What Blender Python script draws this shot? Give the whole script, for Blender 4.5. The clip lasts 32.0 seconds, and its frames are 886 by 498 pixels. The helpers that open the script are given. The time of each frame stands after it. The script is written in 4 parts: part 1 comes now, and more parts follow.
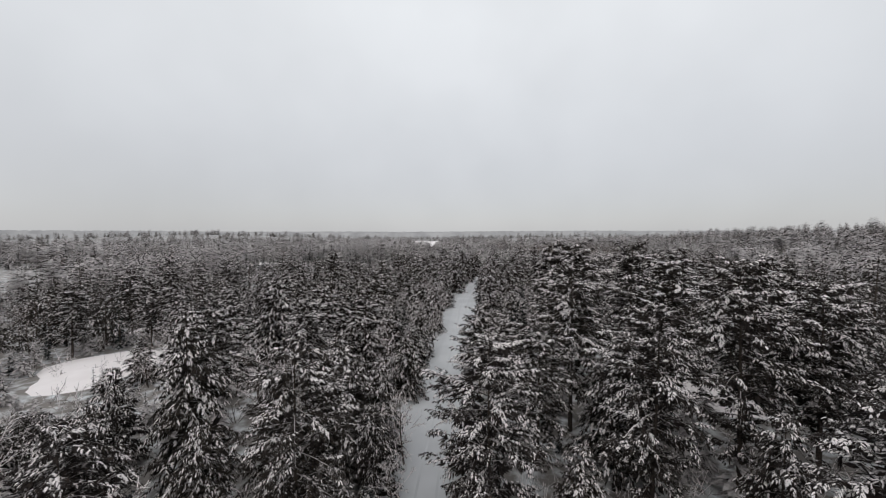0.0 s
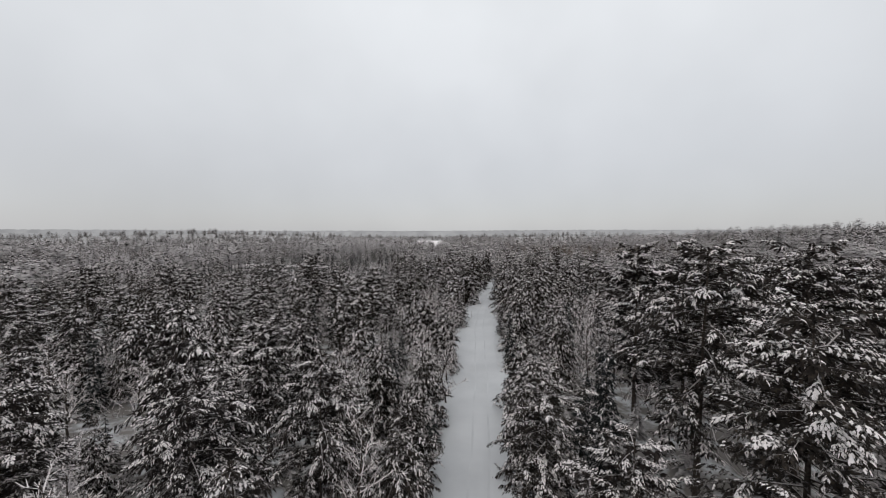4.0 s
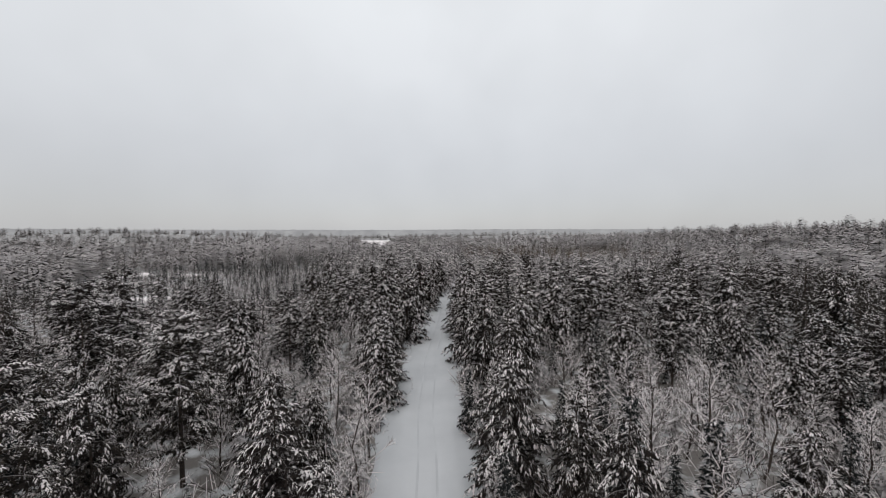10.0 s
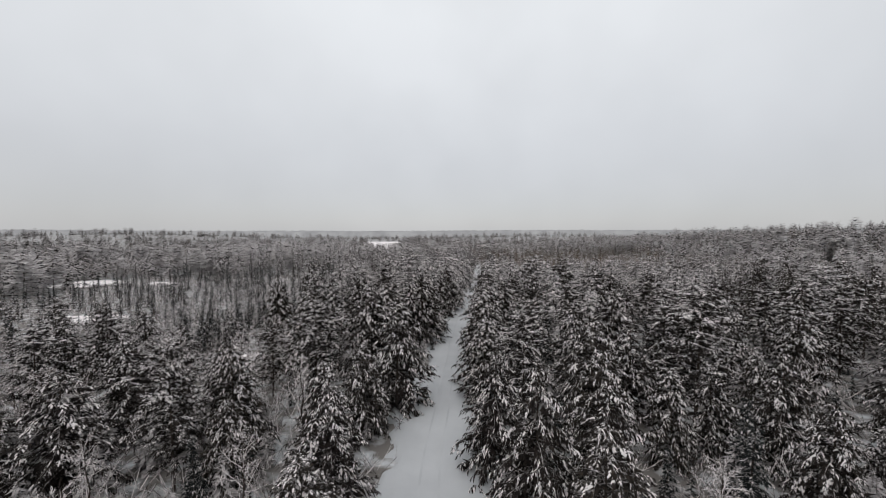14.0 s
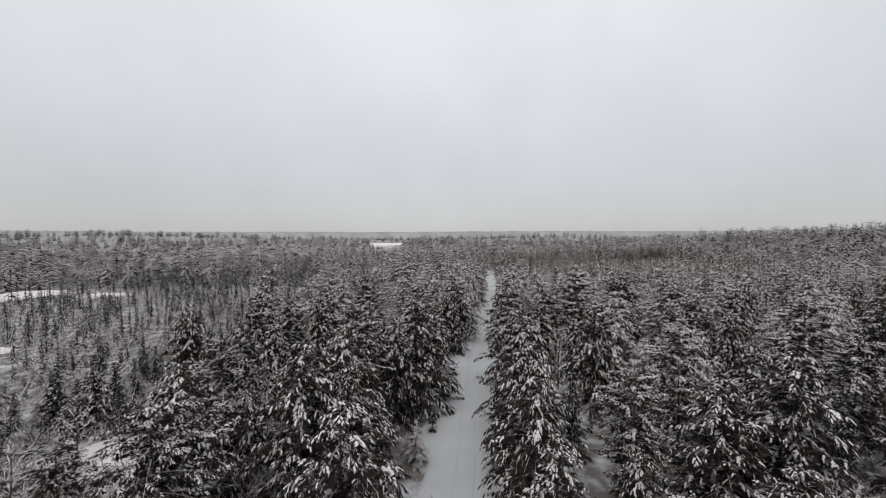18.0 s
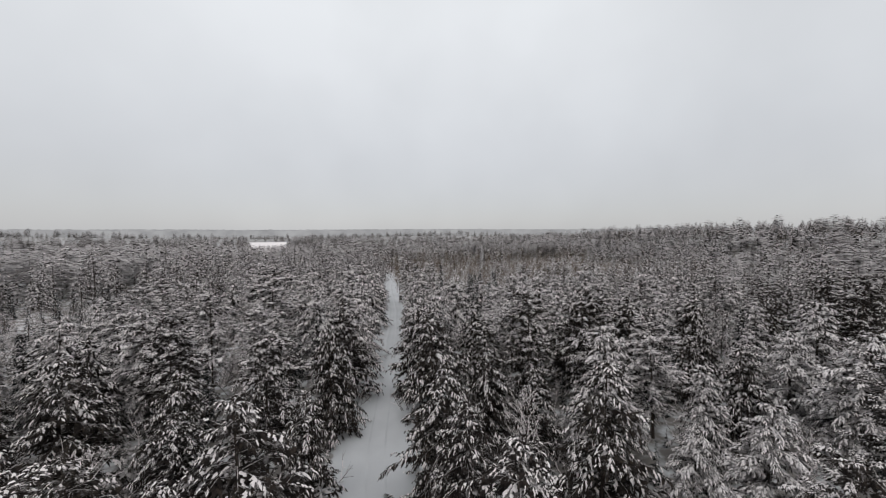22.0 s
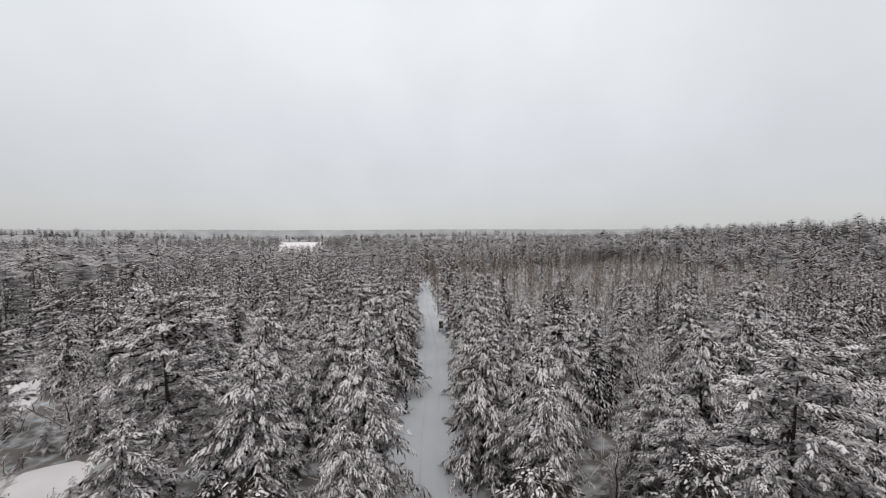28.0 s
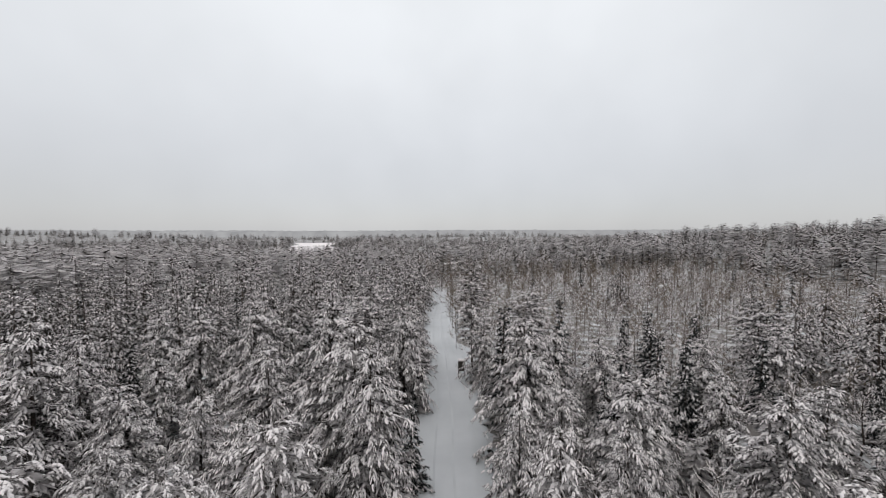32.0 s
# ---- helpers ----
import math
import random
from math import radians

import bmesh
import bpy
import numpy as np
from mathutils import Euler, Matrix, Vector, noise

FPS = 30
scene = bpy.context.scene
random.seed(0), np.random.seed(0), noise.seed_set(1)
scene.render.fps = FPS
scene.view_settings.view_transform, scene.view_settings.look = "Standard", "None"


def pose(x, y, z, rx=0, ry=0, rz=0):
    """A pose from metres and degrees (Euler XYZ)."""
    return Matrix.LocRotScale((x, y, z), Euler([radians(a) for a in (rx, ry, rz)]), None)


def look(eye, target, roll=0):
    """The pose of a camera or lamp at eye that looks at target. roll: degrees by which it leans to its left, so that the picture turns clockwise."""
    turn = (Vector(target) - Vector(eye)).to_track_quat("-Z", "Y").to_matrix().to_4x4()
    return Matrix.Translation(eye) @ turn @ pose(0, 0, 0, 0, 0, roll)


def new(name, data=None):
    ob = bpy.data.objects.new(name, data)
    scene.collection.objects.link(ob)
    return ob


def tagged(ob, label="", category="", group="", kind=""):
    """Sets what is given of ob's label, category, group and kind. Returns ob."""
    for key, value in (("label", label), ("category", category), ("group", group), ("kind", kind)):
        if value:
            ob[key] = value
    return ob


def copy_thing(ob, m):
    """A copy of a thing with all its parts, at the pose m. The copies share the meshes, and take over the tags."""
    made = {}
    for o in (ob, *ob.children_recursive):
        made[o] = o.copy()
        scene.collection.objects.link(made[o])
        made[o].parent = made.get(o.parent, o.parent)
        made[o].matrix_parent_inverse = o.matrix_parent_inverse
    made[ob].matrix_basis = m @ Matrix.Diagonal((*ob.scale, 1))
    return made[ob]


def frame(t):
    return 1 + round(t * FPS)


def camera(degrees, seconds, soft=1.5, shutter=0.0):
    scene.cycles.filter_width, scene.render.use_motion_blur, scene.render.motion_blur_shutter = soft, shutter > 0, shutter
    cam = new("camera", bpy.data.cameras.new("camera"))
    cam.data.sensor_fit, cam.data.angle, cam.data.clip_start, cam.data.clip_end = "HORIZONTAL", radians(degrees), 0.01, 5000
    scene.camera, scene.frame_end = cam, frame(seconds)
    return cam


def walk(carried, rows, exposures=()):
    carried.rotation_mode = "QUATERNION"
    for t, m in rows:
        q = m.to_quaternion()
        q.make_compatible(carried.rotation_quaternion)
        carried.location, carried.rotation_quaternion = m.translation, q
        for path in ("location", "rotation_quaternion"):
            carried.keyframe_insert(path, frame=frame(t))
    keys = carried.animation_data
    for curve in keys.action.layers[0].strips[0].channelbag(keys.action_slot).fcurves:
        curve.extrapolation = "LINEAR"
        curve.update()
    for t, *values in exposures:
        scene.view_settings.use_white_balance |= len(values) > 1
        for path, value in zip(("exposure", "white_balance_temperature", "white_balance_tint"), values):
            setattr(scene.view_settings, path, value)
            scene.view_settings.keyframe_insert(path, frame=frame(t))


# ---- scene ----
LENS = 100.1
PATH = [
    (0.0, 0.00, 0.00, 20.30, 87.51, 0, 0.07),
    (0.5, -0.21, 2.82, 20.29, 87.49, 0, 0.22),
    (1.0, -0.43, 5.65, 20.27, 87.45, 0, 0.35),
    (1.5, -0.64, 8.47, 20.23, 87.43, 0, 0.37),
    (2.0, -0.85, 11.29, 20.18, 87.40, 0, 0.36),
    (2.5, -1.07, 14.11, 20.12, 87.27, 0, 0.41),
    (4.5, -2.00, 25.39, 19.90, 87.43, 0, 0.41),
    (5.0, -2.12, 28.23, 19.86, 87.40, 0, -5.82),
    (5.5, -2.12, 31.09, 19.82, 87.43, 0, -8.49),
    (6.0, -2.00, 33.96, 19.76, 87.33, 0, -9.24),
    (6.5, -1.75, 36.87, 19.73, 87.30, 0, -9.90),
    (7.0, -1.39, 39.82, 19.77, 87.36, 0, -10.52),
    (7.5, -0.91, 42.78, 19.84, 87.46, 0, -10.64),
    (8.0, -0.37, 45.75, 19.90, 87.43, 0, -10.74),
    (8.5, 0.21, 48.73, 19.94, 87.40, 0, -10.78),
    (9.0, 0.79, 51.73, 19.97, 87.35, 0, -9.91),
    (9.5, 1.34, 54.75, 19.99, 87.30, 0, -8.80),
    (10.0, 1.84, 57.79, 20.01, 87.26, 0, -7.25),
    (10.5, 2.28, 60.86, 20.06, 87.25, 0, -7.16),
    (11.0, 2.66, 63.93, 20.14, 87.30, 0, -7.07),
    (11.5, 3.02, 66.97, 20.23, 87.27, 0, -6.84),
    (12.0, 3.37, 70.00, 20.33, 87.27, 0, -6.66),
    (12.5, 3.75, 73.05, 20.40, 87.31, 0, -6.29),
    (13.0, 4.13, 76.14, 20.42, 87.36, 0, -5.87),
    (13.5, 4.50, 79.24, 20.39, 87.39, 0, -5.77),
    (14.0, 4.86, 82.36, 20.33, 87.39, 0, -5.75),
    (14.5, 5.20, 85.53, 20.27, 87.32, 0, -5.67),
    (16.5, 6.39, 98.59, 20.22, 87.63, 0, -5.02),
    (17.0, 6.67, 101.85, 20.23, 87.67, 0, -4.98),
    (17.5, 6.95, 105.10, 20.26, 87.64, 0, -4.94),
    (18.0, 7.25, 108.31, 20.31, 87.56, 0, -4.95),
    (18.5, 7.56, 111.47, 20.37, 87.52, 0, -4.98),
    (19.0, 7.88, 114.59, 20.44, 87.48, 0, -4.98),
    (19.5, 8.19, 117.66, 20.51, 87.46, 0, -4.97),
    (20.0, 8.54, 120.67, 20.56, 87.46, 0, -5.02),
    (20.5, 8.94, 123.56, 20.57, 87.40, 0, -11.34),
    (21.0, 9.41, 126.36, 20.56, 87.31, 0, -19.02),
    (21.5, 10.00, 129.11, 20.53, 87.30, 0, -20.64),
    (22.0, 10.68, 131.80, 20.49, 87.24, 0, -20.99),
    (22.5, 11.43, 134.49, 20.42, 87.13, 0, -21.41),
    (23.0, 12.20, 137.18, 20.33, 87.08, 0, -21.69),
    (23.5, 12.97, 139.92, 20.21, 87.02, 0, -22.00),
    (24.0, 13.68, 142.70, 20.09, 87.02, 0, -14.97),
    (24.5, 14.26, 145.53, 19.96, 87.02, 0, -8.86),
    (26.5, 16.18, 157.08, 19.47, 87.00, 0, -13.72),
    (27.0, 16.71, 159.96, 19.41, 87.16, 0, -14.25),
    (27.5, 17.33, 162.83, 19.41, 87.26, 0, -15.06),
    (28.0, 18.02, 165.70, 19.42, 87.32, 0, -15.84),
    (28.5, 18.78, 168.56, 19.44, 87.30, 0, -16.16),
    (29.0, 19.59, 171.43, 19.43, 87.35, 0, -16.30),
    (29.5, 20.42, 174.27, 19.39, 87.34, 0, -15.41),
    (30.0, 21.21, 177.09, 19.31, 87.28, 0, -14.70),
    (30.5, 21.95, 179.89, 19.22, 87.20, 0, -13.96),
    (31.0, 22.60, 182.65, 19.12, 87.31, 0, -13.37),
    (31.5, 23.19, 185.38, 19.00, 87.37, 0, -13.37),
    (32.0, 23.76, 188.08, 18.89, 87.43, 0, -13.23),
]
cam = camera(LENS, 32.0, soft=1.0)
walk(cam, [(r[0], pose(*r[1:])) for r in PATH], [(0.0, 0.0), (24.0, 0.0), (27.0, 0.1), (32.0, 0.1)])

# ---------------------------------------------------------------- sky and light
world = bpy.data.worlds.new("overcast_sky")
scene.world = world
world.use_nodes = True
wn, wl = world.node_tree.nodes, world.node_tree.links
SUN_EL, SUN_ROT = radians(48), radians(200)
sky = wn.new("ShaderNodeTexSky")
sky.sky_type, sky.sun_disc, sky.sun_elevation, sky.sun_rotation = "NISHITA", False, SUN_EL, SUN_ROT
coord = wn.new("ShaderNodeTexCoord")
split = wn.new("ShaderNodeSeparateXYZ")
wl.new(coord.outputs["Generated"], split.inputs[0])
grad = wn.new("ShaderNodeValToRGB")
wl.new(split.outputs["Z"], grad.inputs[0])
cr = grad.color_ramp
cr.elements[0].position, cr.elements[0].color = 0.0, (0.500, 0.503, 0.517, 1)
cr.elements[1].position, cr.elements[1].color = 1.0, (0.78, 0.79, 0.80, 1)
for p, c in ((0.10, (0.555, 0.557, 0.573, 1)), (0.28, (0.648, 0.66, 0.677, 1)), (0.5, (0.735, 0.752, 0.770, 1))):
    el = cr.elements.new(p)
    el.color = c
clouds = wn.new("ShaderNodeTexNoise")
clouds.inputs["Scale"].default_value, clouds.inputs["Detail"].default_value = 1.7, 4.0
wl.new(coord.outputs["Generated"], clouds.inputs["Vector"])
cmap = wn.new("ShaderNodeMapRange")
cmap.inputs["From Min"].default_value, cmap.inputs["From Max"].default_value = 0.3, 0.7
cmap.inputs["To Min"].default_value, cmap.inputs["To Max"].default_value = 0.90, 1.09
wl.new(clouds.outputs["Fac"], cmap.inputs["Value"])
cmul = wn.new("ShaderNodeMixRGB")
cmul.blend_type, cmul.inputs[0].default_value = "MULTIPLY", 1.0
wl.new(grad.outputs[0], cmul.inputs[1])
wl.new(cmap.outputs[0], cmul.inputs[2])
bg_sky, bg_cloud = wn["Background"], wn.new("ShaderNodeBackground")
wl.new(sky.outputs[0], bg_sky.inputs[0])
bg_sky.inputs[1].default_value = 0.012
wl.new(cmul.outputs[0], bg_cloud.inputs[0])
bg_cloud.inputs[1].default_value = 1.0
add = wn.new("ShaderNodeAddShader")
wl.new(bg_sky.outputs[0], add.inputs[0])
wl.new(bg_cloud.outputs[0], add.inputs[1])
wl.new(add.outputs[0], wn["World Output"].inputs[0])

sun = new("sun", bpy.data.lights.new("sun", "SUN"))
sun.data.energy, sun.data.angle, sun.data.color = 0.5, radians(50), (1.0, 0.98, 0.95)
sun.matrix_world = look((0, 0, 60), (math.sin(SUN_ROT) * -60, math.cos(SUN_ROT) * -60, 60 - 60 * math.tan(SUN_EL)))


# ---------------------------------------------------------------- materials
def material(name):
    m = bpy.data.materials.new(name)
    m.use_nodes = True
    nt = m.node_tree
    return m, nt, nt.nodes["Principled BSDF"]


def noise_node(nt, scale, detail=4.0, vector="Object"):
    tc, n = nt.nodes.new("ShaderNodeTexCoord"), nt.nodes.new("ShaderNodeTexNoise")
    n.inputs["Scale"].default_value, n.inputs["Detail"].default_value = scale, detail
    nt.links.new(tc.outputs[vector], n.inputs["Vector"])
    return n


def ramp(nt, value, stops):
    r = nt.nodes.new("ShaderNodeValToRGB")
    nt.links.new(value, r.inputs[0])
    r.color_ramp.elements[0].position, r.color_ramp.elements[0].color = stops[0][0], (*stops[0][1], 1)
    r.color_ramp.elements[1].position, r.color_ramp.elements[1].color = stops[-1][0], (*stops[-1][1], 1)
    for p, c in stops[1:-1]:
        r.color_ramp.elements.new(p).color = (*c, 1)
    return r


def bump(nt, bsdf, height, strength, distance):
    b = nt.nodes.new("ShaderNodeBump")
    b.inputs["Strength"].default_value, b.inputs["Distance"].default_value = strength, distance
    nt.links.new(height, b.inputs["Height"])
    nt.links.new(b.outputs[0], bsdf.inputs["Normal"])


SNOW = (0.91, 0.845, 0.835)


def dusted(name, stops, scale, low, high, amount, patchy=0.5, vary=0.0):
    """A surface of the given colours, with snow lying where it faces up: none below low, amount of it above high."""
    m, nt, bsdf = material(name)
    n = noise_node(nt, scale)
    base = ramp(nt, n.outputs["Fac"], stops)
    rnd = nt.nodes.new("ShaderNodeObjectInfo")
    hue = nt.nodes.new("ShaderNodeHueSaturation")
    vr = nt.nodes.new("ShaderNodeMapRange")
    vr.inputs["To Min"].default_value, vr.inputs["To Max"].default_value = 0.75, 1.3
    nt.links.new(rnd.outputs["Random"], vr.inputs["Value"])
    nt.links.new(vr.outputs[0], hue.inputs["Value"])
    hr = nt.nodes.new("ShaderNodeMapRange")
    hr.inputs["To Min"].default_value, hr.inputs["To Max"].default_value = 0.5 - 0.3 * vary, 0.5 + vary
    nt.links.new(rnd.outputs["Random"], hr.inputs["Value"])
    nt.links.new(hr.outputs[0], hue.inputs["Hue"])
    nt.links.new(base.outputs[0], hue.inputs["Color"])
    geo, sep = nt.nodes.new("ShaderNodeNewGeometry"), nt.nodes.new("ShaderNodeSeparateXYZ")
    nt.links.new(geo.outputs["Normal"], sep.inputs[0])
    patch = noise_node(nt, 2.3, 3.0)
    total = nt.nodes.new("ShaderNodeMath")
    total.operation = "MULTIPLY_ADD"
    nt.links.new(patch.outputs["Fac"], total.inputs[0])
    total.inputs[1].default_value = patchy
    nt.links.new(sep.outputs["Z"], total.inputs[2])
    fac = nt.nodes.new("ShaderNodeMapRange")
    fac.inputs["From Min"].default_value, fac.inputs["From Max"].default_value = low + 0.5 * patchy, high + 0.5 * patchy
    fac.inputs["To Min"].default_value, fac.inputs["To Max"].default_value = 0.0, amount
    nt.links.new(total.outputs[0], fac.inputs["Value"])
    mix = nt.nodes.new("ShaderNodeMixRGB")
    nt.links.new(fac.outputs[0], mix.inputs[0])
    nt.links.new(hue.outputs[0], mix.inputs[1])
    mix.inputs[2].default_value = (*SNOW, 1)
    nt.links.new(mix.outputs[0], bsdf.inputs["Base Color"])
    bsdf.inputs["Roughness"].default_value = 0.85
    bsdf.inputs["Specular IOR Level"].default_value = 0.2
    bump(nt, bsdf, n.outputs["Fac"], 0.4, 0.03)
    return m


needles = dusted("needles", [(0.3, (0.011, 0.0085, 0.008)), (0.55, (0.028, 0.021, 0.0185)), (0.75, (0.066, 0.048, 0.038))], 6.0, 0.95, 1.25, 0.5, 1.5, 0.025)
needles_dark = dusted("spruce_needles", [(0.3, (0.009, 0.0105, 0.011)), (0.7, (0.024, 0.026, 0.0255))], 6.0, 0.98, 1.12, 0.6, 1.5)
# frosted needles; haze is also put into their paler, snowier colour
needles_frost_hazed = dusted("frost_hazed_needles", [(0.3, (0.017, 0.0145, 0.014)), (0.55, (0.036, 0.0295, 0.0275)), (0.75, (0.071, 0.055, 0.049))], 6.0, 0.50, 1.05, 0.68, 1.3, 0.03)
# for the farthest conifers: greyed needles with haze mixed into the colour
needles_hazed = dusted("hazed_needles", [(0.3, (0.030, 0.026, 0.022)), (0.55, (0.052, 0.045, 0.040)), (0.75, (0.085, 0.070, 0.060))], 3.0, 0.40, 1.10, 0.52, 1.3)
bark = dusted("bark", [(0.3, (0.032, 0.025, 0.021)), (0.7, (0.085, 0.066, 0.055))], 9.0, 0.35, 0.95, 0.6)
twig = dusted("twigs", [(0.3, (0.055, 0.041, 0.036)), (0.7, (0.115, 0.092, 0.084))], 5.0, 0.02, 0.42, 0.92)
twig_bare = dusted("brown_twigs", [(0.3, (0.085, 0.064, 0.045)), (0.7, (0.165, 0.126, 0.090))], 5.0, 0.40, 1.0, 0.34)

snow, nt, bsdf = material("snow")
n1, n2 = noise_node(nt, 3.0, 6.0), noise_node(nt, 0.35, 3.0)
r1 = ramp(nt, n2.outputs["Fac"], [(0.3, (0.86, 0.80, 0.79)), (0.7, (0.925, 0.87, 0.86))])
nt.links.new(r1.outputs[0], bsdf.inputs["Base Color"])
bsdf.inputs["Roughness"].default_value = 0.75
bsdf.inputs["Specular IOR Level"].default_value = 0.25
bump(nt, bsdf, n1.outputs["Fac"], 0.35, 0.05)

ground_snow, nt, bsdf = material("ground_snow")
n1, n2, n3 = noise_node(nt, 1.6, 8.0), noise_node(nt, 0.09, 4.0), noise_node(nt, 0.5, 6.0)
r1 = ramp(nt, n2.outputs["Fac"], [(0.3, (0.75, 0.775, 0.80)), (0.7, (0.85, 0.86, 0.875))])
weed = ramp(nt, n3.outputs["Fac"], [(0.30, (0.1, 0.1, 0.1)), (0.54, (0.9, 0.9, 0.9))])
mx = nt.nodes.new("ShaderNodeMixRGB")
nt.links.new(weed.outputs[0], mx.inputs[0])
nt.links.new(r1.outputs[0], mx.inputs[1])
mx.inputs[2].default_value = (0.15, 0.125, 0.105, 1)
nt.links.new(mx.outputs[0], bsdf.inputs["Base Color"])
bsdf.inputs["Roughness"].default_value = 0.8
bump(nt, bsdf, n1.outputs["Fac"], 0.5, 0.15)

road_snow, nt, bsdf = material("packed_snow")
n1, n2 = noise_node(nt, 2.2, 8.0), noise_node(nt, 0.16, 4.0)
r1 = ramp(nt, n2.outputs["Fac"], [(0.3, (0.53, 0.537, 0.55)), (0.7, (0.635, 0.64, 0.65))])
nt.links.new(r1.outputs[0], bsdf.inputs["Base Color"])
bsdf.inputs["Roughness"].default_value = 0.7
bump(nt, bsdf, n1.outputs["Fac"], 0.3, 0.06)

rut_snow, nt, bsdf = material("rutted_snow")
n1, n2 = noise_node(nt, 1.2, 8.0), noise_node(nt, 0.2, 5.0)
r1 = ramp(nt, n2.outputs["Fac"], [(0.3, (0.50, 0.507, 0.52)), (0.7, (0.615, 0.62, 0.63))])
nt.links.new(r1.outputs[0], bsdf.inputs["Base Color"])
bsdf.inputs["Roughness"].default_value = 0.65
bump(nt, bsdf, n1.outputs["Fac"], 0.4, 0.06)

board, nt, bsdf = material("dark_wood_board")
n1 = noise_node(nt, 12.0, 5.0)
r1 = ramp(nt, n1.outputs["Fac"], [(0.3, (0.030, 0.026, 0.022)), (0.7, (0.075, 0.062, 0.050))])
nt.links.new(r1.outputs[0], bsdf.inputs["Base Color"])
bsdf.inputs["Roughness"].default_value = 0.8

# pale grey emission: haze painted into the hills
haze, nt, bsdf = material("hazed_hills_glow")
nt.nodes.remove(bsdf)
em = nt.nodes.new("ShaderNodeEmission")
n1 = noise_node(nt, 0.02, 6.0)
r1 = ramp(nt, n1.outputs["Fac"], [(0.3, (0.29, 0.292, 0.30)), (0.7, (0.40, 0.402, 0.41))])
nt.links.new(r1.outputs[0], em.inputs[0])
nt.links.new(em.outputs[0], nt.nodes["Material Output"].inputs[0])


# ---------------------------------------------------------------- plan
ROAD = ((-60, -9.8), (-30, -6.8), (0, -4.0), (28, -1.3), (58, 1.6), (80, 3.6), (100, 5.4), (116, 7.2), (130, 9.8), (146, 13.2), (164, 16.7), (172, 18.6), (184, 21.9), (194, 24.8), (203, 27.5),
        (214, 30.2), (222, 32.0), (230, 33.7), (240, 35.4), (265, 40.3), (281, 45.0), (297, 47.5), (312, 46.5), (335, 38), (370, 18), (420, -14))
GAP = ((-60, 1.7), (40, 1.6), (52, 1.9), (60, 2.5), (68, 3.0), (90, 3.4), (104, 3.2), (116, 3.0), (126, 2.6), (134, 2.3), (150, 2.1), (166, 2.0), (178, 1.6), (204, 1.6), (215, 1.8), (228, 1.5), (250, 1.7), (275, 1.6), (420, 1.2))


def road_x(y):
    return np.interp(y, [p[0] for p in ROAD], [p[1] for p in ROAD])


def road_gap(y):
    return np.interp(y, [p[0] for p in GAP], [p[1] for p in GAP])


# snowy openings: x, y, half-widths
CLEARINGS = ((-51, 55, 8, 10), (-60, 78, 4, 6), (-118, 240, 13, 12), (-92, 238, 9, 4), (-218, 378, 14, 7), (-185, 372, 6, 5), (-145, 326, 6, 4), (52, 508, 14, 10), (70, 446, 7, 16), (80, 402, 8, 8), (-21, 143, 5, 4), (-21, 214, 7.5, 12), (-7, 198, 6.5, 6), (19, 96, 3.5, 4),
             (13, 86, 3, 3), (-70, 176, 9, 5), (34.5, 45, 4, 7), (34.0, 220, 2.6, 15))


def lake_edge(y):
    """The frozen lake's west and east shore at y."""
    return (-20 - (y - 360) * 0.105 + 4 * math.sin(y * 0.05), 6 - (y - 360) * 0.035 + 5 * math.sin(y * 0.031 + 1))


def in_clearing(x, y, grow=0.0):
    if 525 < y < 880:
        w, e = lake_edge(y)
        if w - grow < x < e + grow:
            return True
    return any(((x - cx) / (rx + grow)) ** 2 + ((y - cy) / (ry + grow)) ** 2 < 1 for cx, cy, rx, ry in CLEARINGS)


def ground_z(x, y):
    z = 19.5 * np.exp(-(((x - 390) / 190) ** 2 + ((y - 300) / 260) ** 2))
    z = z + 16.0 * np.exp(-(((x + 560) / 330) ** 2 + ((y - 860) / 260) ** 2))
    z = z + 11.0 * np.exp(-(((x - 330) / 260) ** 2 + ((y - 950) / 160) ** 2))
    far = np.clip((np.hypot(x - 10, y - 130) - 160) / 150, 0, 1)
    lake = np.clip((np.abs(x + 40) - 130) / 120, 0, 1) + np.clip((y - 960) / 60, 0, 1) + np.clip((430 - y) / 60, 0, 1)
    return z * far * np.clip(lake, 0, 1)


# ---------------------------------------------------------------- mesh helpers
def mesh_of(name, verts, tris, mats, smooth=False, which=None):
    """A mesh from arrays of corners and triangles."""
    me = bpy.data.meshes.new(name)
    verts, tris = np.asarray(verts, np.float32), np.asarray(tris, np.int32)
    me.vertices.add(len(verts))
    me.vertices.foreach_set("co", verts.ravel())
    me.loops.add(tris.size)
    me.loops.foreach_set("vertex_index", tris.ravel())
    me.polygons.add(len(tris))
    me.polygons.foreach_set("loop_start", np.arange(0, tris.size, 3, dtype=np.int32))
    me.polygons.foreach_set("use_smooth", np.full(len(tris), smooth, dtype=bool))
    for m in mats:
        me.materials.append(m)
    if which is not None:
        me.polygons.foreach_set("material_index", np.asarray(which, np.int32))
    me.update(calc_edges=True)
    me.validate()
    return me


class Soup:
    """Corners and triangles that grow piece by piece."""

    def __init__(self):
        self.v, self.t, self.n = [], [], 0

    def add(self, v, t):
        self.v.append(np.asarray(v, float).reshape(-1, 3))
        self.t.append(np.asarray(t, int).reshape(-1, 3) + self.n)
        self.n += len(self.v[-1])

    def arrays(self):
        if not self.v:
            return np.zeros((0, 3)), np.zeros((0, 3), int)
        return np.concatenate(self.v), np.concatenate(self.t)


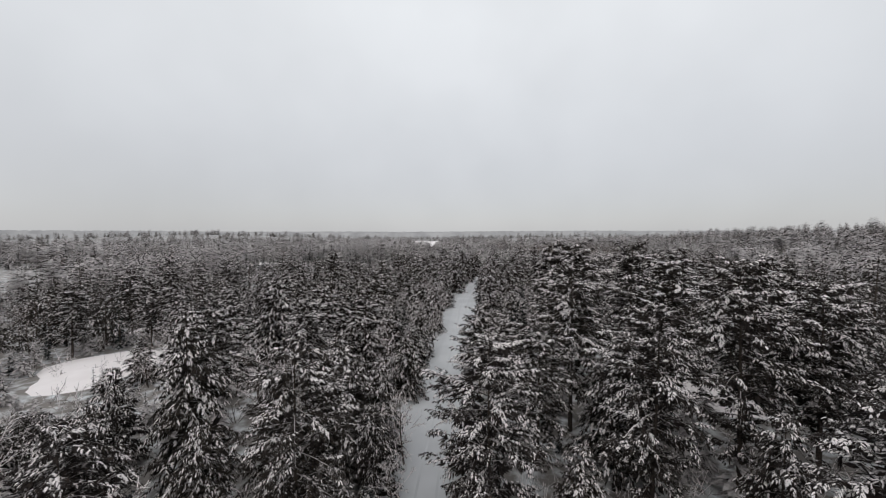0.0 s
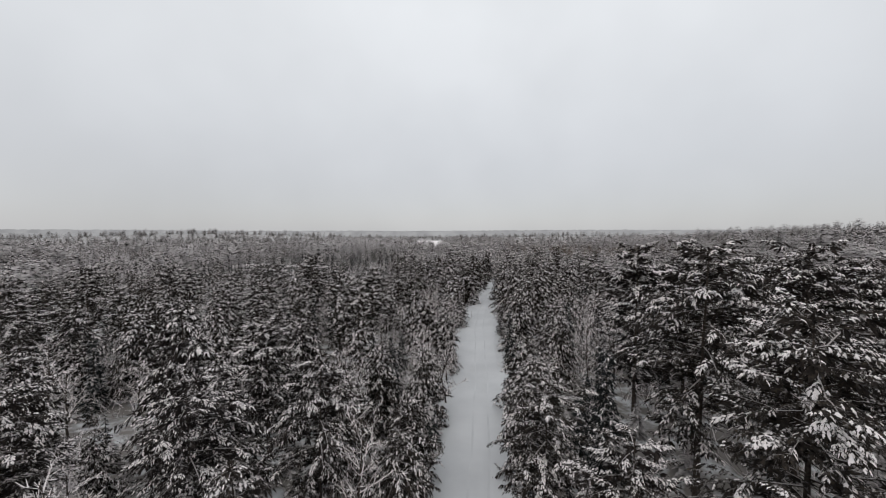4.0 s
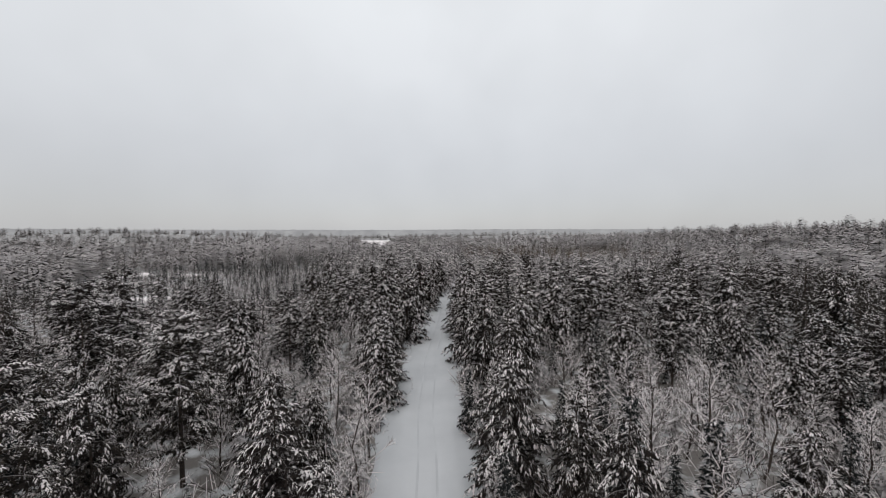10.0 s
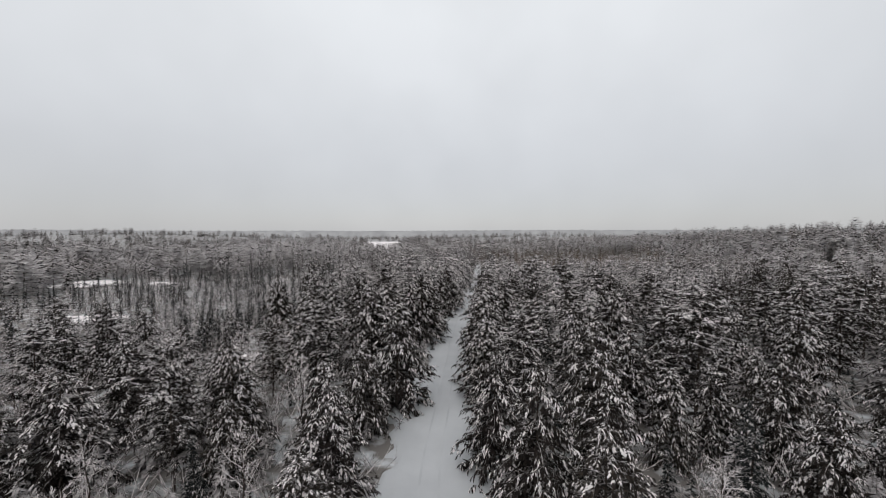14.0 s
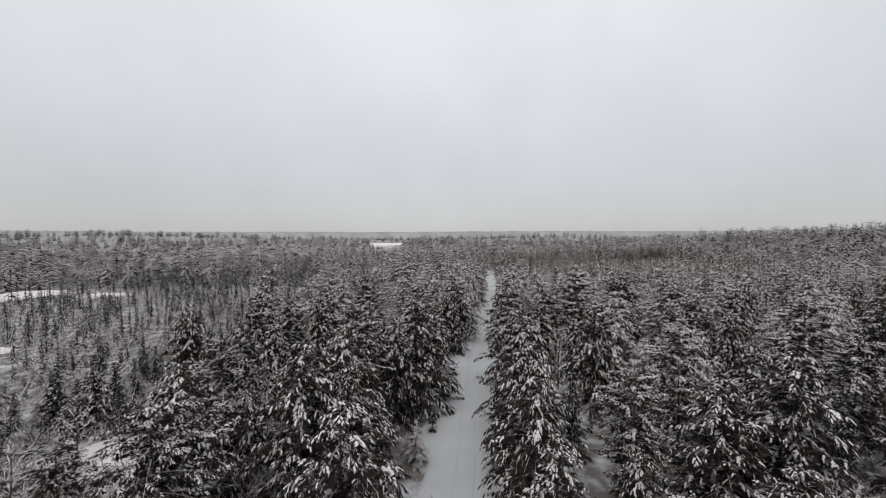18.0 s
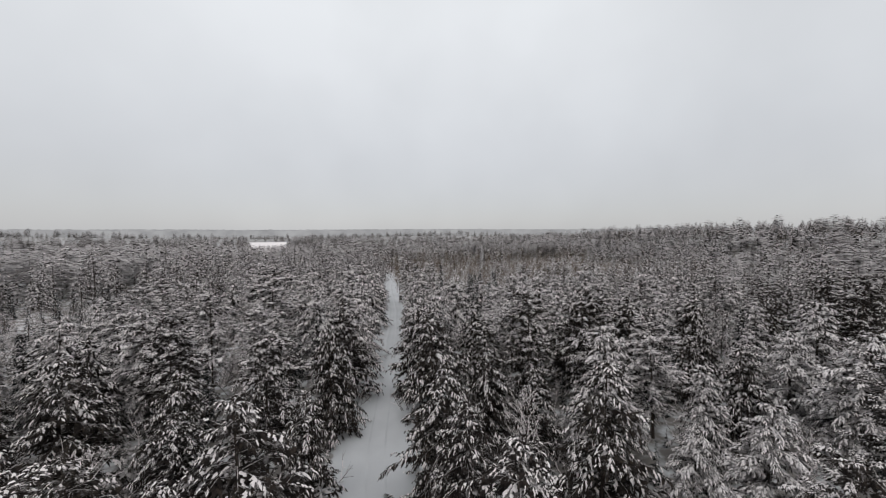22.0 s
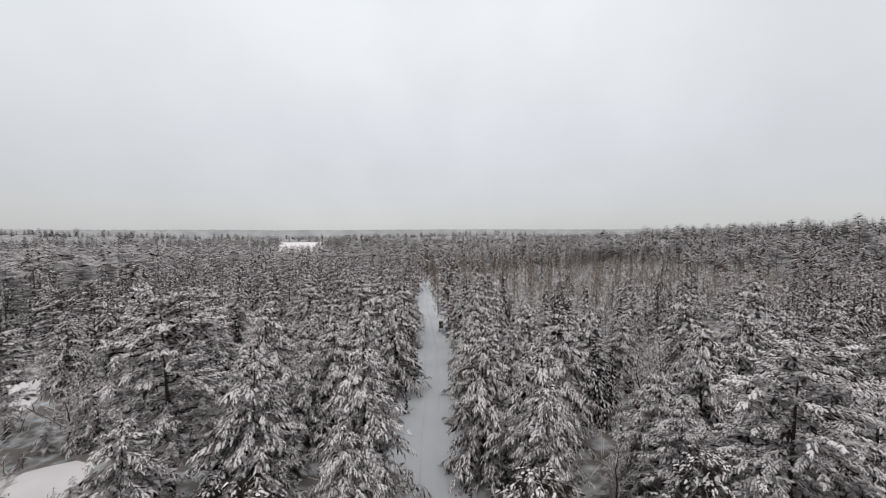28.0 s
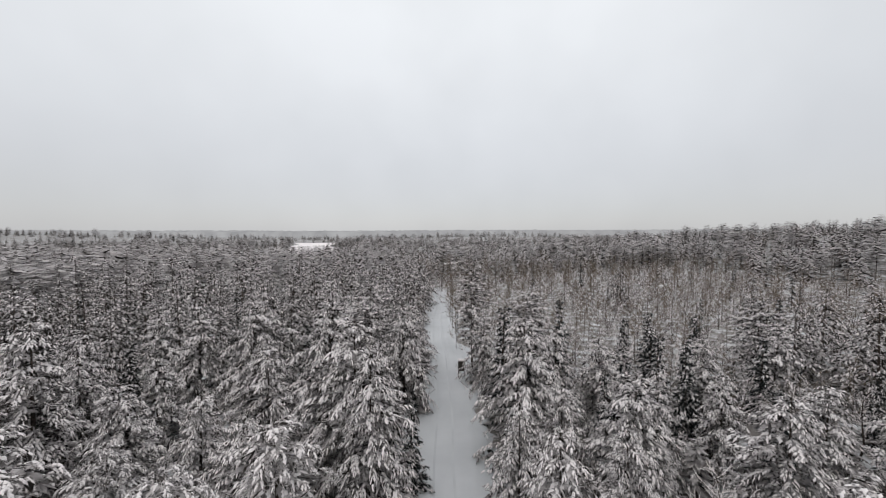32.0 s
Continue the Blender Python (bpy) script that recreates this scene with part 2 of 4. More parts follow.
def unit(a):
    return a / np.maximum(np.linalg.norm(a, axis=-1, keepdims=True), 1e-9)


def sticks(soup, p, q, r0, r1, sides=3):
    """Tapered rods from p to q, many at once."""
    p, q = np.atleast_2d(p), np.atleast_2d(q)
    r0, r1 = np.broadcast_to(r0, len(p)), np.broadcast_to(r1, len(p))
    d = unit(q - p)
    a = unit(np.cross(d, np.where(np.abs(d[:, 2:3]) < 0.9, [[0.0, 0.0, 1.0]], [[1.0, 0.0, 0.0]])))
    b = np.cross(d, a)
    ang = np.arange(sides) * 2 * math.pi / sides + math.pi / 2
    ring = np.cos(ang)[None, :, None] * a[:, None] + np.sin(ang)[None, :, None] * b[:, None]
    v = np.concatenate([p[:, None] + ring * r0[:, None, None], q[:, None] + ring * r1[:, None, None]], 1)
    i = np.arange(sides)
    j = (i + 1) % sides
    f = np.concatenate([np.stack([i, j, j + sides], 1), np.stack([i, j + sides, i + sides], 1)])
    soup.add(v, (f[None] + (np.arange(len(p)) * 2 * sides)[:, None, None]))


def blades(soup, p, q, width, rng):
    """Fine flat twigs from p to q."""
    s = unit(np.cross(q - p, rng.normal(0, 1, p.shape)))
    v = np.stack([p - s * width, p + s * width, q + s * width * 0.4, q - s * width * 0.4], 1)
    soup.add(v, np.array([[0, 1, 2], [0, 2, 3]])[None] + (np.arange(len(p)) * 4)[:, None, None])


def needle_sprays(soup, p, d, length, width, blades, rng):
    """Tufts of flat blades that fan out from p along d."""
    k = len(p)
    s = unit(np.cross(d, [0, 0, 1.0]) + 1e-6)
    u = np.cross(s, d)
    for b in range(blades):
        fan = (b / max(blades - 1, 1) - 0.5) * 1.5
        dd = unit(d + s * (fan + rng.normal(0, 0.18, (k, 1))) + u * rng.normal(0, 0.28, (k, 1)))
        ln = length * rng.uniform(0.65, 1.1, k)
        tip = p + dd * ln[:, None]
        side = unit(np.cross(dd, u + s * rng.normal(0, 0.7, (k, 1))))
        mid = p + dd * (ln * 0.45)[:, None]
        w = (width * rng.uniform(0.7, 1.2, k))[:, None]
        v = np.stack([p, mid + side * w, tip, mid - side * w], 1)
        soup.add(v, np.array([[0, 1, 2], [0, 2, 3]])[None] + (np.arange(k) * 4)[:, None, None])


def branchlets(crown, load, rng, c, a, L, ri, dr, u, spacing, spread, longest, hang, snowy, pad, fine, loads):
    """Shoots along both sides of many boughs, bent down at their ends, with needle fringes and ridges of snow."""
    n = np.maximum(3 if fine else 2, (2 * 0.86 * L / spacing).astype(int))
    w = np.repeat(np.arange(len(L)), n)
    k = np.concatenate([np.arange(m) for m in n])
    t = np.clip(0.14 + 0.88 * (k + 0.5) / n[w] + rng.normal(0, 0.025, len(w)), 0.06, 1.0)
    sign = np.where(k % 2 == 0, 1.0, -1.0)
    last = k >= n[w] - 1
    sl = np.minimum((spread * L[w] * (1.06 - t) ** 0.75 * np.clip(3 * t, 0.45, 1) + 0.16) * rng.uniform(0.65, 1.3, len(w)), longest)
    b = a[w] + np.where(last, 0.0, sign * (1.05 - 0.6 * t) * rng.uniform(0.45, 1.5, len(w)))
    p = spine(c[w], a[w], L[w], ri[w], dr[w], t)
    m = 0.6 * (ri[w] - 2.3 * dr[w] * t ** 1.3) - 0.04 + rng.normal(0, 0.13, len(w))
    dip = hang * rng.uniform(0.4, 1.6, len(w))
    h = np.stack([np.cos(b), np.sin(b), np.zeros(len(w))], 1)
    side = np.stack([-np.sin(b), np.cos(b), np.zeros(len(w))], 1)

    def along(q):
        return p + h * (sl * q * (1 - 0.12 * q))[:, None] + [0, 0, 1.0] * (sl * (m * q - dip * q * q))[:, None]

    wide = np.clip(0.17 * sl, 0.05, 0.10)[:, None] * (1.0 if fine else 1.7)
    tilt = [0, 0, 1.0] * rng.normal(0, 0.5, (len(w), 1))
    v = np.stack([along(0), along(0.42) - (side + tilt) * wide, along(0.42) + (side + tilt) * wide, along(0.8) - (side - tilt) * wide * 0.8, along(0.8) + (side - tilt) * wide * 0.8, along(1.08)], 1)
    crown.add(v, np.array([[0, 1, 2], [1, 3, 4], [1, 4, 2], [3, 5, 4]])[None] + (np.arange(len(w)) * 6)[:, None, None])
    # needle tufts that stand out from the shoot
    for j in range(6 if fine else 2):
        q = rng.uniform(0.1, 1.0, len(w))
        o = p + h * (sl * q * (1 - 0.12 * q))[:, None] + [0, 0, 1.0] * (sl * (m * q - dip * q * q))[:, None]
        out = (1 if j % 2 else -1) * side * rng.uniform(0.4, 1.0, (len(w), 1)) + h * rng.uniform(0.2, 0.8, (len(w), 1)) + [0, 0, 1.0] * rng.uniform(-0.75, 0.2, (len(w), 1))
        e = o + out * (np.clip(0.4 * sl, 0.12, 0.24) * (1.0 if fine else 1.5))[:, None]
        g = h * (0.028 if fine else 0.06)
        crown.add(np.stack([o - g, o + g, e], 1), np.array([[0, 1, 2]])[None] + (np.arange(len(w)) * 3)[:, None, None])
    # snow, bough by bough; thinned low and inside, which also imitates shade there
    heavy = rng.choice(loads, len(L))
    chance = snowy * heavy[w] * (0.42 + 0.7 * t) * (0.62 + 0.5 * u[w])
    pick = rng.uniform(0, 1, len(w)) < chance
    size = (0.78 + 0.40 * np.minimum(heavy[w], 1.4)) * rng.uniform(0.65, 1.4, len(w)) * pad
    i = np.nonzero(pick)[0]
    wd = (np.clip(0.14 * sl, 0.034, 0.068) * size * (1.0 if fine else 1.6))[i][:, None]
    stops = ((0.06, 0.45), (0.24, 1.2), (0.42, 0.65), (0.60, 1.15), (0.80, 0.6)) if fine else ((0.08, 0.6), (0.6, 1.1))
    rows = []
    begin = rng.uniform(0.0, 0.45, len(w))
    for q, f in stops:
        o = along(begin + (1 - begin) * q)[i] + [0, 0, 0.02] + side[i] * wd * rng.normal(0, 0.2, (len(i), 1))
        fl, fr, top = rng.uniform(0.7, 1.3, (len(i), 1)) * f, rng.uniform(0.7, 1.3, (len(i), 1)) * f, rng.uniform(0.6, 1.2, (len(i), 1)) * (0.5 + 0.5 * f)
        rows += [o - side[i] * wd * fl - [0, 0, 1.0] * wd * 0.3, o + [0, 0, 1.0] * wd * top, o + side[i] * wd * fr - [0, 0, 1.0] * wd * 0.3]
    rows.append(along(1.04)[i] - [0, 0, 0.02])
    f = []
    for r in range(len(stops) - 1):
        q = 3 * r
        f += [[q, q + 1, q + 4], [q, q + 4, q + 3], [q + 1, q + 2, q + 5], [q + 1, q + 5, q + 4]]
    q = 3 * (len(stops) - 1)
    f += [[q, q + 1, q + 3], [q + 1, q + 2, q + 3]]
    if len(i):
        load.add(np.stack(rows, 1), np.array(f)[None] + (np.arange(len(i)) * len(rows))[:, None, None])


def spine(c, a, L, ri, dr, t):
    """Points at t along boughs that rise from the trunk and bow down."""
    return c + np.stack([np.cos(a) * L * t, np.sin(a) * L * t, L * (ri * t - dr * t ** 2.3)], 1)


def conifer(rng, H, R, base, whorls, each, profile, rise, droop, hang, snowy, spacing=0.2, spread=0.4, longest=0.9, pad=1.0, forks=0, fine=True, loads=(0.12, 0.55, 0.95, 1.25)):
    """Trunk, limbs, needles and snow of a conifer, as arrays: whorls of bowed boughs, each a frond of drooping shoots."""
    trunk, limbs, crown, load = Soup(), Soup(), Soup(), Soup()
    hs = np.linspace(0, 1, 7)
    bend = rng.normal(0, 0.012 * H, 2)
    line = np.stack([bend[0] * hs ** 2, bend[1] * hs ** 2, H * hs], 1)
    r = (0.014 * H + 0.03) * (1 - 0.93 * hs)
    if fine:
        sticks(trunk, line[:-1], line[1:], r[:-1], r[1:], 7)
    else:
        sticks(trunk, line[[0, 3]], line[[3, 6]], r[[0, 3]], r[[3, 6]], 3)
    N = whorls * each
    i = np.arange(N)
    u = np.clip((i // each + rng.normal(0.5, 0.22, N)) / whorls, 0.0, 0.985)
    hz = H * (base + (1 - base) * u ** 0.95)
    a = (i // each) * 1.1 + (i % each) * 2 * math.pi / each + rng.normal(0, 0.25, N)
    # one side of a tree is often fuller than the other
    lean = 1 + 0.14 * np.cos(a - rng.uniform(0, 6.283))
    L = np.maximum(0.3, R * np.array([profile(v) for v in u]) * rng.uniform(0.7, 1.18, N) * lean)
    c = np.stack([np.interp(hz, line[:, 2], line[:, 0]), np.interp(hz, line[:, 2], line[:, 1]), hz], 1)
    ri = rise + rng.normal(0, 0.17 if forks > 3 else 0.09, N) + 0.7 * np.maximum(0, u - 0.7)
    dr = droop * rng.uniform(0.65, 1.35, N) * (1.1 - 0.3 * u)
    if fine:
        rr = 0.012 + 0.010 * L
        knots = [spine(c, a, L, ri, dr, np.full(N, q)) for q in (0.02, 0.4, 0.7, 0.96)]
        for j in range(3):
            sticks(limbs, knots[j], knots[j + 1], rr * (1.0, 0.7, 0.45)[j], rr * (0.7, 0.45, 0.2)[j], 3)
    B = [(c, a, L, ri, dr, u)]
    if forks:
        w = np.repeat(i, forks)
        t = rng.uniform(0.28, 0.95, len(w))
        sub = a[w] + rng.choice([-1.0, 1.0], len(w)) * rng.uniform(0.35, 0.95, len(w))
        Ls = np.maximum(0.35, L[w] * (0.52 - 0.28 * t) * rng.uniform(0.7, 1.3, len(w)))
        start = spine(c[w], a[w], L[w], ri[w], dr[w], t)
        B.append((start, sub, Ls, ri[w] * 0.4 + rng.normal(0.06, 0.16, len(w)), dr[w] * rng.uniform(0.5, 1.5, len(w)), u[w]))
        if fine:
            sticks(limbs, start, spine(start, sub, Ls, B[1][3], B[1][4], np.full(len(w), 0.8)), 0.014, 0.005, 3)
    c2, a2, L2, r2, d2, u2 = (np.concatenate(x) for x in zip(*B))
    branchlets(crown, load, rng, c2, a2, L2, r2, d2, u2, spacing, spread, longest, hang, snowy, pad, fine, loads)
    # dark inner sprays round the trunk
    e = np.maximum(1, ((1.5 if fine else 0.6) * L).astype(int))
    w = np.repeat(i, e)
    t = rng.uniform(0.05, 0.75, len(w))
    p = spine(c[w], a[w], L[w], ri[w], dr[w], t) - np.array([0, 0, 1.0]) * (0.10 + 0.05 * L[w])[:, None]
    d = unit(np.stack([np.cos(a[w]), np.sin(a[w]), np.zeros(len(w))], 1) + rng.normal(0, 0.5, (len(w), 3)) * [1, 1, 0.5] + [0, 0, -0.2])
    ln = np.minimum(0.3 * L[w] + 0.25, 0.8)
    needle_sprays(crown, p, d, ln, 0.15 * ln, 5 if fine else 3, rng)
    k = 5
    p = np.stack([np.full(k, line[-1, 0]), np.full(k, line[-1, 1]), H * rng.uniform(0.93, 0.99, k)], 1)
    needle_sprays(crown, p, unit(np.stack([rng.normal(0, 0.3, k), rng.normal(0, 0.3, k), np.ones(k)], 1)), np.full(k, 0.022 * H), np.full(k, 0.004 * H), 3, rng)
    if not fine:
        return trunk.arrays(), crown.arrays(), load.arrays()
    return trunk.arrays(), limbs.arrays(), crown.arrays(), load.arrays()


def plates(rng, H, R, base, tiers, arms, profile, rise, droop):
    """A conifer for far off: tiers of drooping arms."""
    trunk, crown, load = Soup(), Soup(), Soup()
    sticks(trunk, [[0, 0, 0]], [[0, 0, H]], 0.010 * H, 0.01, 3)
    n = tiers * arms
    i = np.arange(n)
    u = np.clip((i // arms + rng.normal(0.5, 0.3, n)) / tiers, 0, 0.99)
    a = (i // arms) * 1.7 + (i % arms) * 2 * math.pi / arms + rng.normal(0, 0.3, n)
    L = np.maximum(0.3, R * np.array([profile(v) for v in u]) * rng.uniform(0.6, 1.25, n))
    hz = H * np.minimum(0.985, base + (1 - base) * u ** 0.95)
    c = np.stack([np.zeros(n), np.zeros(n), hz], 1)
    ri, dr = rise + rng.normal(0, 0.1, n) + 0.6 * np.maximum(0, u - 0.75), droop * rng.uniform(0.6, 1.5, n)
    wide = math.pi / arms * 0.8
    low = np.array([0, 0, 1.0]) * (0.10 * L)[:, None]
    v = np.stack([c, spine(c, a - wide, L, ri, dr, np.full(n, 0.62)) - low, spine(c, a, L, ri, dr, np.full(n, 1.0)), spine(c, a + wide, L, ri, dr, np.full(n, 0.62)) - low], 1)
    crown.add(v, np.array([[0, 1, 2], [0, 2, 3]])[None] + (i * 4)[:, None, None])
    return trunk.arrays(), crown.arrays(), load.arrays()


def spruce_profile(u):
    return (1 - u) ** 0.85 + 0.03


def laden_profile(u):
    return 0.05 + 0.97 * (1 - u) ** 0.66 * (0.82 + 0.18 * min(1, u * 4))


def pine_profile(u):
    return (0.42 + 0.6 * math.sin(math.pi * min(1, 0.12 + 0.74 * u))) * (1 if u < 0.86 else 0.75)


def bare(rng, H, spread, limbs_n, twigs_n, thick=1.0, up=1.0, hz0=0.22, sides=4, coarse=False):
    """Trunk, branches and twigs of a leafless tree, as arrays."""
    trunk, limbs, crown = Soup(), Soup(), Soup()
    k = 6 if sides == 4 else 2
    hs = np.linspace(0, 1, k + 1)
    line = np.cumsum(np.concatenate([[[0, 0, 0]], rng.normal(0, 0.02 * H, (k, 3)) * [1, 1, 0] + [0, 0, H / k]]), 0)
    r = (0.010 * H + 0.02) * (1 - 0.9 * hs) * (0.6 if coarse else min(thick, 1.2))
    sticks(trunk, line[:-1], line[1:], r[:-1], r[1:], sides + 1)
    for i in range(limbs_n):
        u = hz0 + (0.97 - hz0) * (i + rng.uniform(0, 1)) / limbs_n
        a = i * 2.39996 + rng.normal(0, 0.5)
        c = np.array([np.interp(u, hs, line[:, k]) for k in range(3)])
        L = spread * (1.12 - 0.8 * u) * rng.uniform(0.6, 1.2)
        d = unit(np.array([math.cos(a), math.sin(a), rng.uniform(0.35, 1.1) * up]))
        k1 = c + d * L * 0.5 + rng.normal(0, 0.05 * L, 3)
        d2 = unit(d + rng.normal(0, 0.22, 3))
        k2 = k1 + d2 * L * 0.5
        rr = (0.010 + 0.008 * L) * (0.8 if coarse else min(thick, 1.5))
        sticks(limbs, [c, k1], [k1, k2], [rr, rr * 0.7], [rr * 0.7, rr * 0.35], sides)
        t = rng.uniform(0.2, 1.0, twigs_n)[:, None]
        p = np.where(t < 0.5, c + (k1 - c) * t * 2, k1 + (k2 - k1) * (t * 2 - 1))
        td = unit(d + rng.normal(0, 0.55, (twigs_n, 3)) + [0, 0, 0.1])
        tl = rng.uniform(0.35, 0.9, twigs_n)[:, None] * (0.35 + 0.22 * L)
        q = p + td * tl
        if coarse:
            blades(crown, p, q, 0.016 * thick, rng)
        else:
            sticks(crown, p, q, 0.013 * thick, 0.006 * thick, 3)
        n3 = twigs_n * (3 if limbs_n < 12 else 5)
        w = rng.integers(0, twigs_n, n3)
        t = rng.uniform(0.25, 0.95, n3)[:, None]
        p2 = p[w] + (q[w] - p[w]) * t
        q2 = p2 + unit(td[w] + rng.normal(0, 0.6, (n3, 3))) * tl[w] * rng.uniform(0.35, 0.7, n3)[:, None]
        blades(crown, p2, q2, 0.011 * thick, rng)
    return trunk.arrays(), limbs.arrays(), crown.arrays()


# ---------------------------------------------------------------- ground, road, lake, distance
def axis(lo, hi, step, reach):
    mid = np.arange(lo, hi + 0.1, step)
    out = np.geomspace(step * 1.5, reach, 26).cumsum()
    out = out[out < reach]
    return np.concatenate([lo - out[::-1], mid, hi + out])


gx, gy = axis(-150, 190, 5, 2900), axis(-30, 430, 5, 2900)
X, Y = np.meshgrid(gx, gy)
rng = np.random.default_rng(3)
Z = ground_z(X, Y)
near_road = np.clip((np.abs(X - road_x(Y)) - 6) / 8, 0, 1)
Z = Z + (0.18 * np.sin(X * 0.23 + 1.3) * np.sin(Y * 0.19) + rng.normal(0, 0.07, X.shape)) * near_road - 0.05 * (1 - near_road)
ny, nx = X.shape
idx = np.arange(nx * ny).reshape(ny, nx)
quads = np.stack([idx[:-1, :-1], idx[:-1, 1:], idx[1:, 1:], idx[1:, :-1]], -1).reshape(-1, 4)
tris = np.concatenate([quads[:, [0, 1, 2]], quads[:, [0, 2, 3]]])
g = new("ground", mesh_of("ground", np.stack([X, Y, Z], -1).reshape(-1, 3), tris, [ground_snow], True))
tagged(g, "snow-covered forest floor with dead grass showing through", "ground", kind="structure")

ys = np.arange(-50, 400, 1.2)
across = np.concatenate([np.linspace(-6.2, -4.2, 5), np.linspace(-3.9, 3.9, 40), np.linspace(4.2, 6.2, 5)])
far_out = np.abs(across)
prof = 0.05 - 0.07 * np.exp(-((far_out - 0.85) / 0.26) ** 2) + 0.07 * np.exp(-((far_out - 2.5) / 0.6) ** 2) + 0.05 * np.exp(-((far_out - 4.2) / 0.8) ** 2)
V = np.zeros((len(ys), len(across), 3))
cx = road_x(ys)
cx = np.convolve(np.pad(cx, 8, mode="edge"), np.ones(17) / 17, mode="valid")
wob = 0.15 * np.sin(ys * 0.11) + 0.08 * np.sin(ys * 0.37)
V[:, :, 0] = cx[:, None] + across[None] + wob[:, None]
V[:, :, 1] = ys[:, None]
V[:, :, 2] = 0.02 + prof[None] + rng.normal(0, 0.006, (len(ys), len(across)))
# the banks sink under the forest floor along an uneven line
edge = np.stack([4.6 + 0.8 * np.sin(ys * 0.21 + k) + 0.5 * np.sin(ys * 0.53 + 2 * k) + rng.normal(0, 0.25, len(ys)) for k in (0.0, 2.1)], 1)
reach = np.where(across[None] < 0, edge[:, :1], edge[:, 1:])
V[:, :, 2] -= 0.5 * np.clip((far_out[None] - reach) / 0.8, 0, 1)
idx = np.arange(V.shape[0] * V.shape[1]).reshape(V.shape[:2])
quads = np.stack([idx[:-1, :-1], idx[:-1, 1:], idx[1:, 1:], idx[1:, :-1]], -1).reshape(-1, 4)
tris = np.concatenate([quads[:, [0, 1, 2]], quads[:, [0, 2, 3]]])
col = np.tile(np.arange(len(across) - 1), len(ys) - 1)
midc = 0.5 * (across[:-1] + across[1:])
rut = (np.abs(np.abs(midc) - 0.85) < 0.14)[col].astype(int)
rd = new("road", mesh_of("road", V.reshape(-1, 3), tris, [road_snow, rut_snow], True, np.concatenate([rut, rut])))
tagged(rd, "narrow forest road under packed snow with faint wheel ruts", "road", kind="structure")

ly = np.arange(525, 881, 8.0)
sh = np.array([lake_edge(float(y)) for y in ly])
V = np.stack([np.stack([sh[:, 0] + (sh[:, 1] - sh[:, 0]) * k / 6, ly, np.full(len(ly), 0.25)], 1) for k in range(7)], 1)
idx = np.arange(V.shape[0] * 7).reshape(V.shape[:2])
quads = np.stack([idx[:-1, :-1], idx[:-1, 1:], idx[1:, 1:], idx[1:, :-1]], -1).reshape(-1, 4)
lk = new("frozen_lake", mesh_of("frozen_lake", V.reshape(-1, 3), np.concatenate([quads[:, [0, 1, 2]], quads[:, [0, 2, 3]]]), [snow], True))
tagged(lk, "frozen lake under an even sheet of white snow", "lake", kind="structure")

for cx, cy, rx, ry in CLEARINGS:
    if rx < 4:
        continue
    a = np.linspace(0, 2 * math.pi, 25)[:-1]
    rad = np.array([1, 0.8, 0.5])[:, None] * (1 + 0.14 * np.sin(3 * a + cx) + 0.08 * np.sin(5 * a + cy))[None]
    V = np.stack([cx + rx * rad * np.cos(a), cy + ry * rad * np.sin(a), np.repeat([[-0.1], [0.3], [0.36]], 24, 1)], -1).reshape(-1, 3)
    V = np.concatenate([V, [[cx, cy, 0.37]]])
    V[:, 2] += ground_z(V[:, 0], V[:, 1])
    i = np.arange(24)
    j = (i + 1) % 24
    T = np.concatenate([np.stack([i, j, j + 24], 1), np.stack([i, j + 24, i + 24], 1), np.stack([i + 24, j + 24, j + 48], 1), np.stack([i + 24, j + 48, i + 48], 1),
                        np.stack([i + 48, j + 48, np.full(24, 72)], 1)])
    tagged(new("snow_field", mesh_of("snow_field", V, T, [snow], True)), "open glade under untouched snow", "snow field", kind="structure")

# far hills, a ring of low wooded ridges; haze is put into their glowing grey
ang = np.linspace(0, 2 * math.pi, 1441)
for ring, (dist, low, high) in enumerate(((1450, 15, 24), (2100, 22, 34))):
    top = low + (high - low) * np.array([0.5 + 0.5 * noise.noise((math.cos(a) * 3 + ring * 7, math.sin(a) * 3, 0.5)) for a in ang])
    top = top + rng.normal(0, 1.1, len(ang)) + 8 * np.clip(np.cos(ang - math.radians(25)), 0, 1) ** 2
    x, y = 10 + dist * np.cos(ang), 120 + dist * np.sin(ang)
    V = np.concatenate([np.stack([x, y, np.full(len(ang), -20.0)], 1), np.stack([x, y, top], 1), np.stack([x * 1.12, y * 1.12, np.full(len(ang), -20.0)], 1)])
    n = len(ang)
    i = np.arange(n - 1)
    T = np.concatenate([np.stack([i, i + 1, i + 1 + n], 1), np.stack([i, i + 1 + n, i + n], 1),
                        np.stack([i + n, i + 1 + n, i + 1 + 2 * n], 1), np.stack([i + n, i + 1 + 2 * n, i + 2 * n], 1)])
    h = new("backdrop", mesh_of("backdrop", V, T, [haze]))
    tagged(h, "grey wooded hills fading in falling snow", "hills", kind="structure")


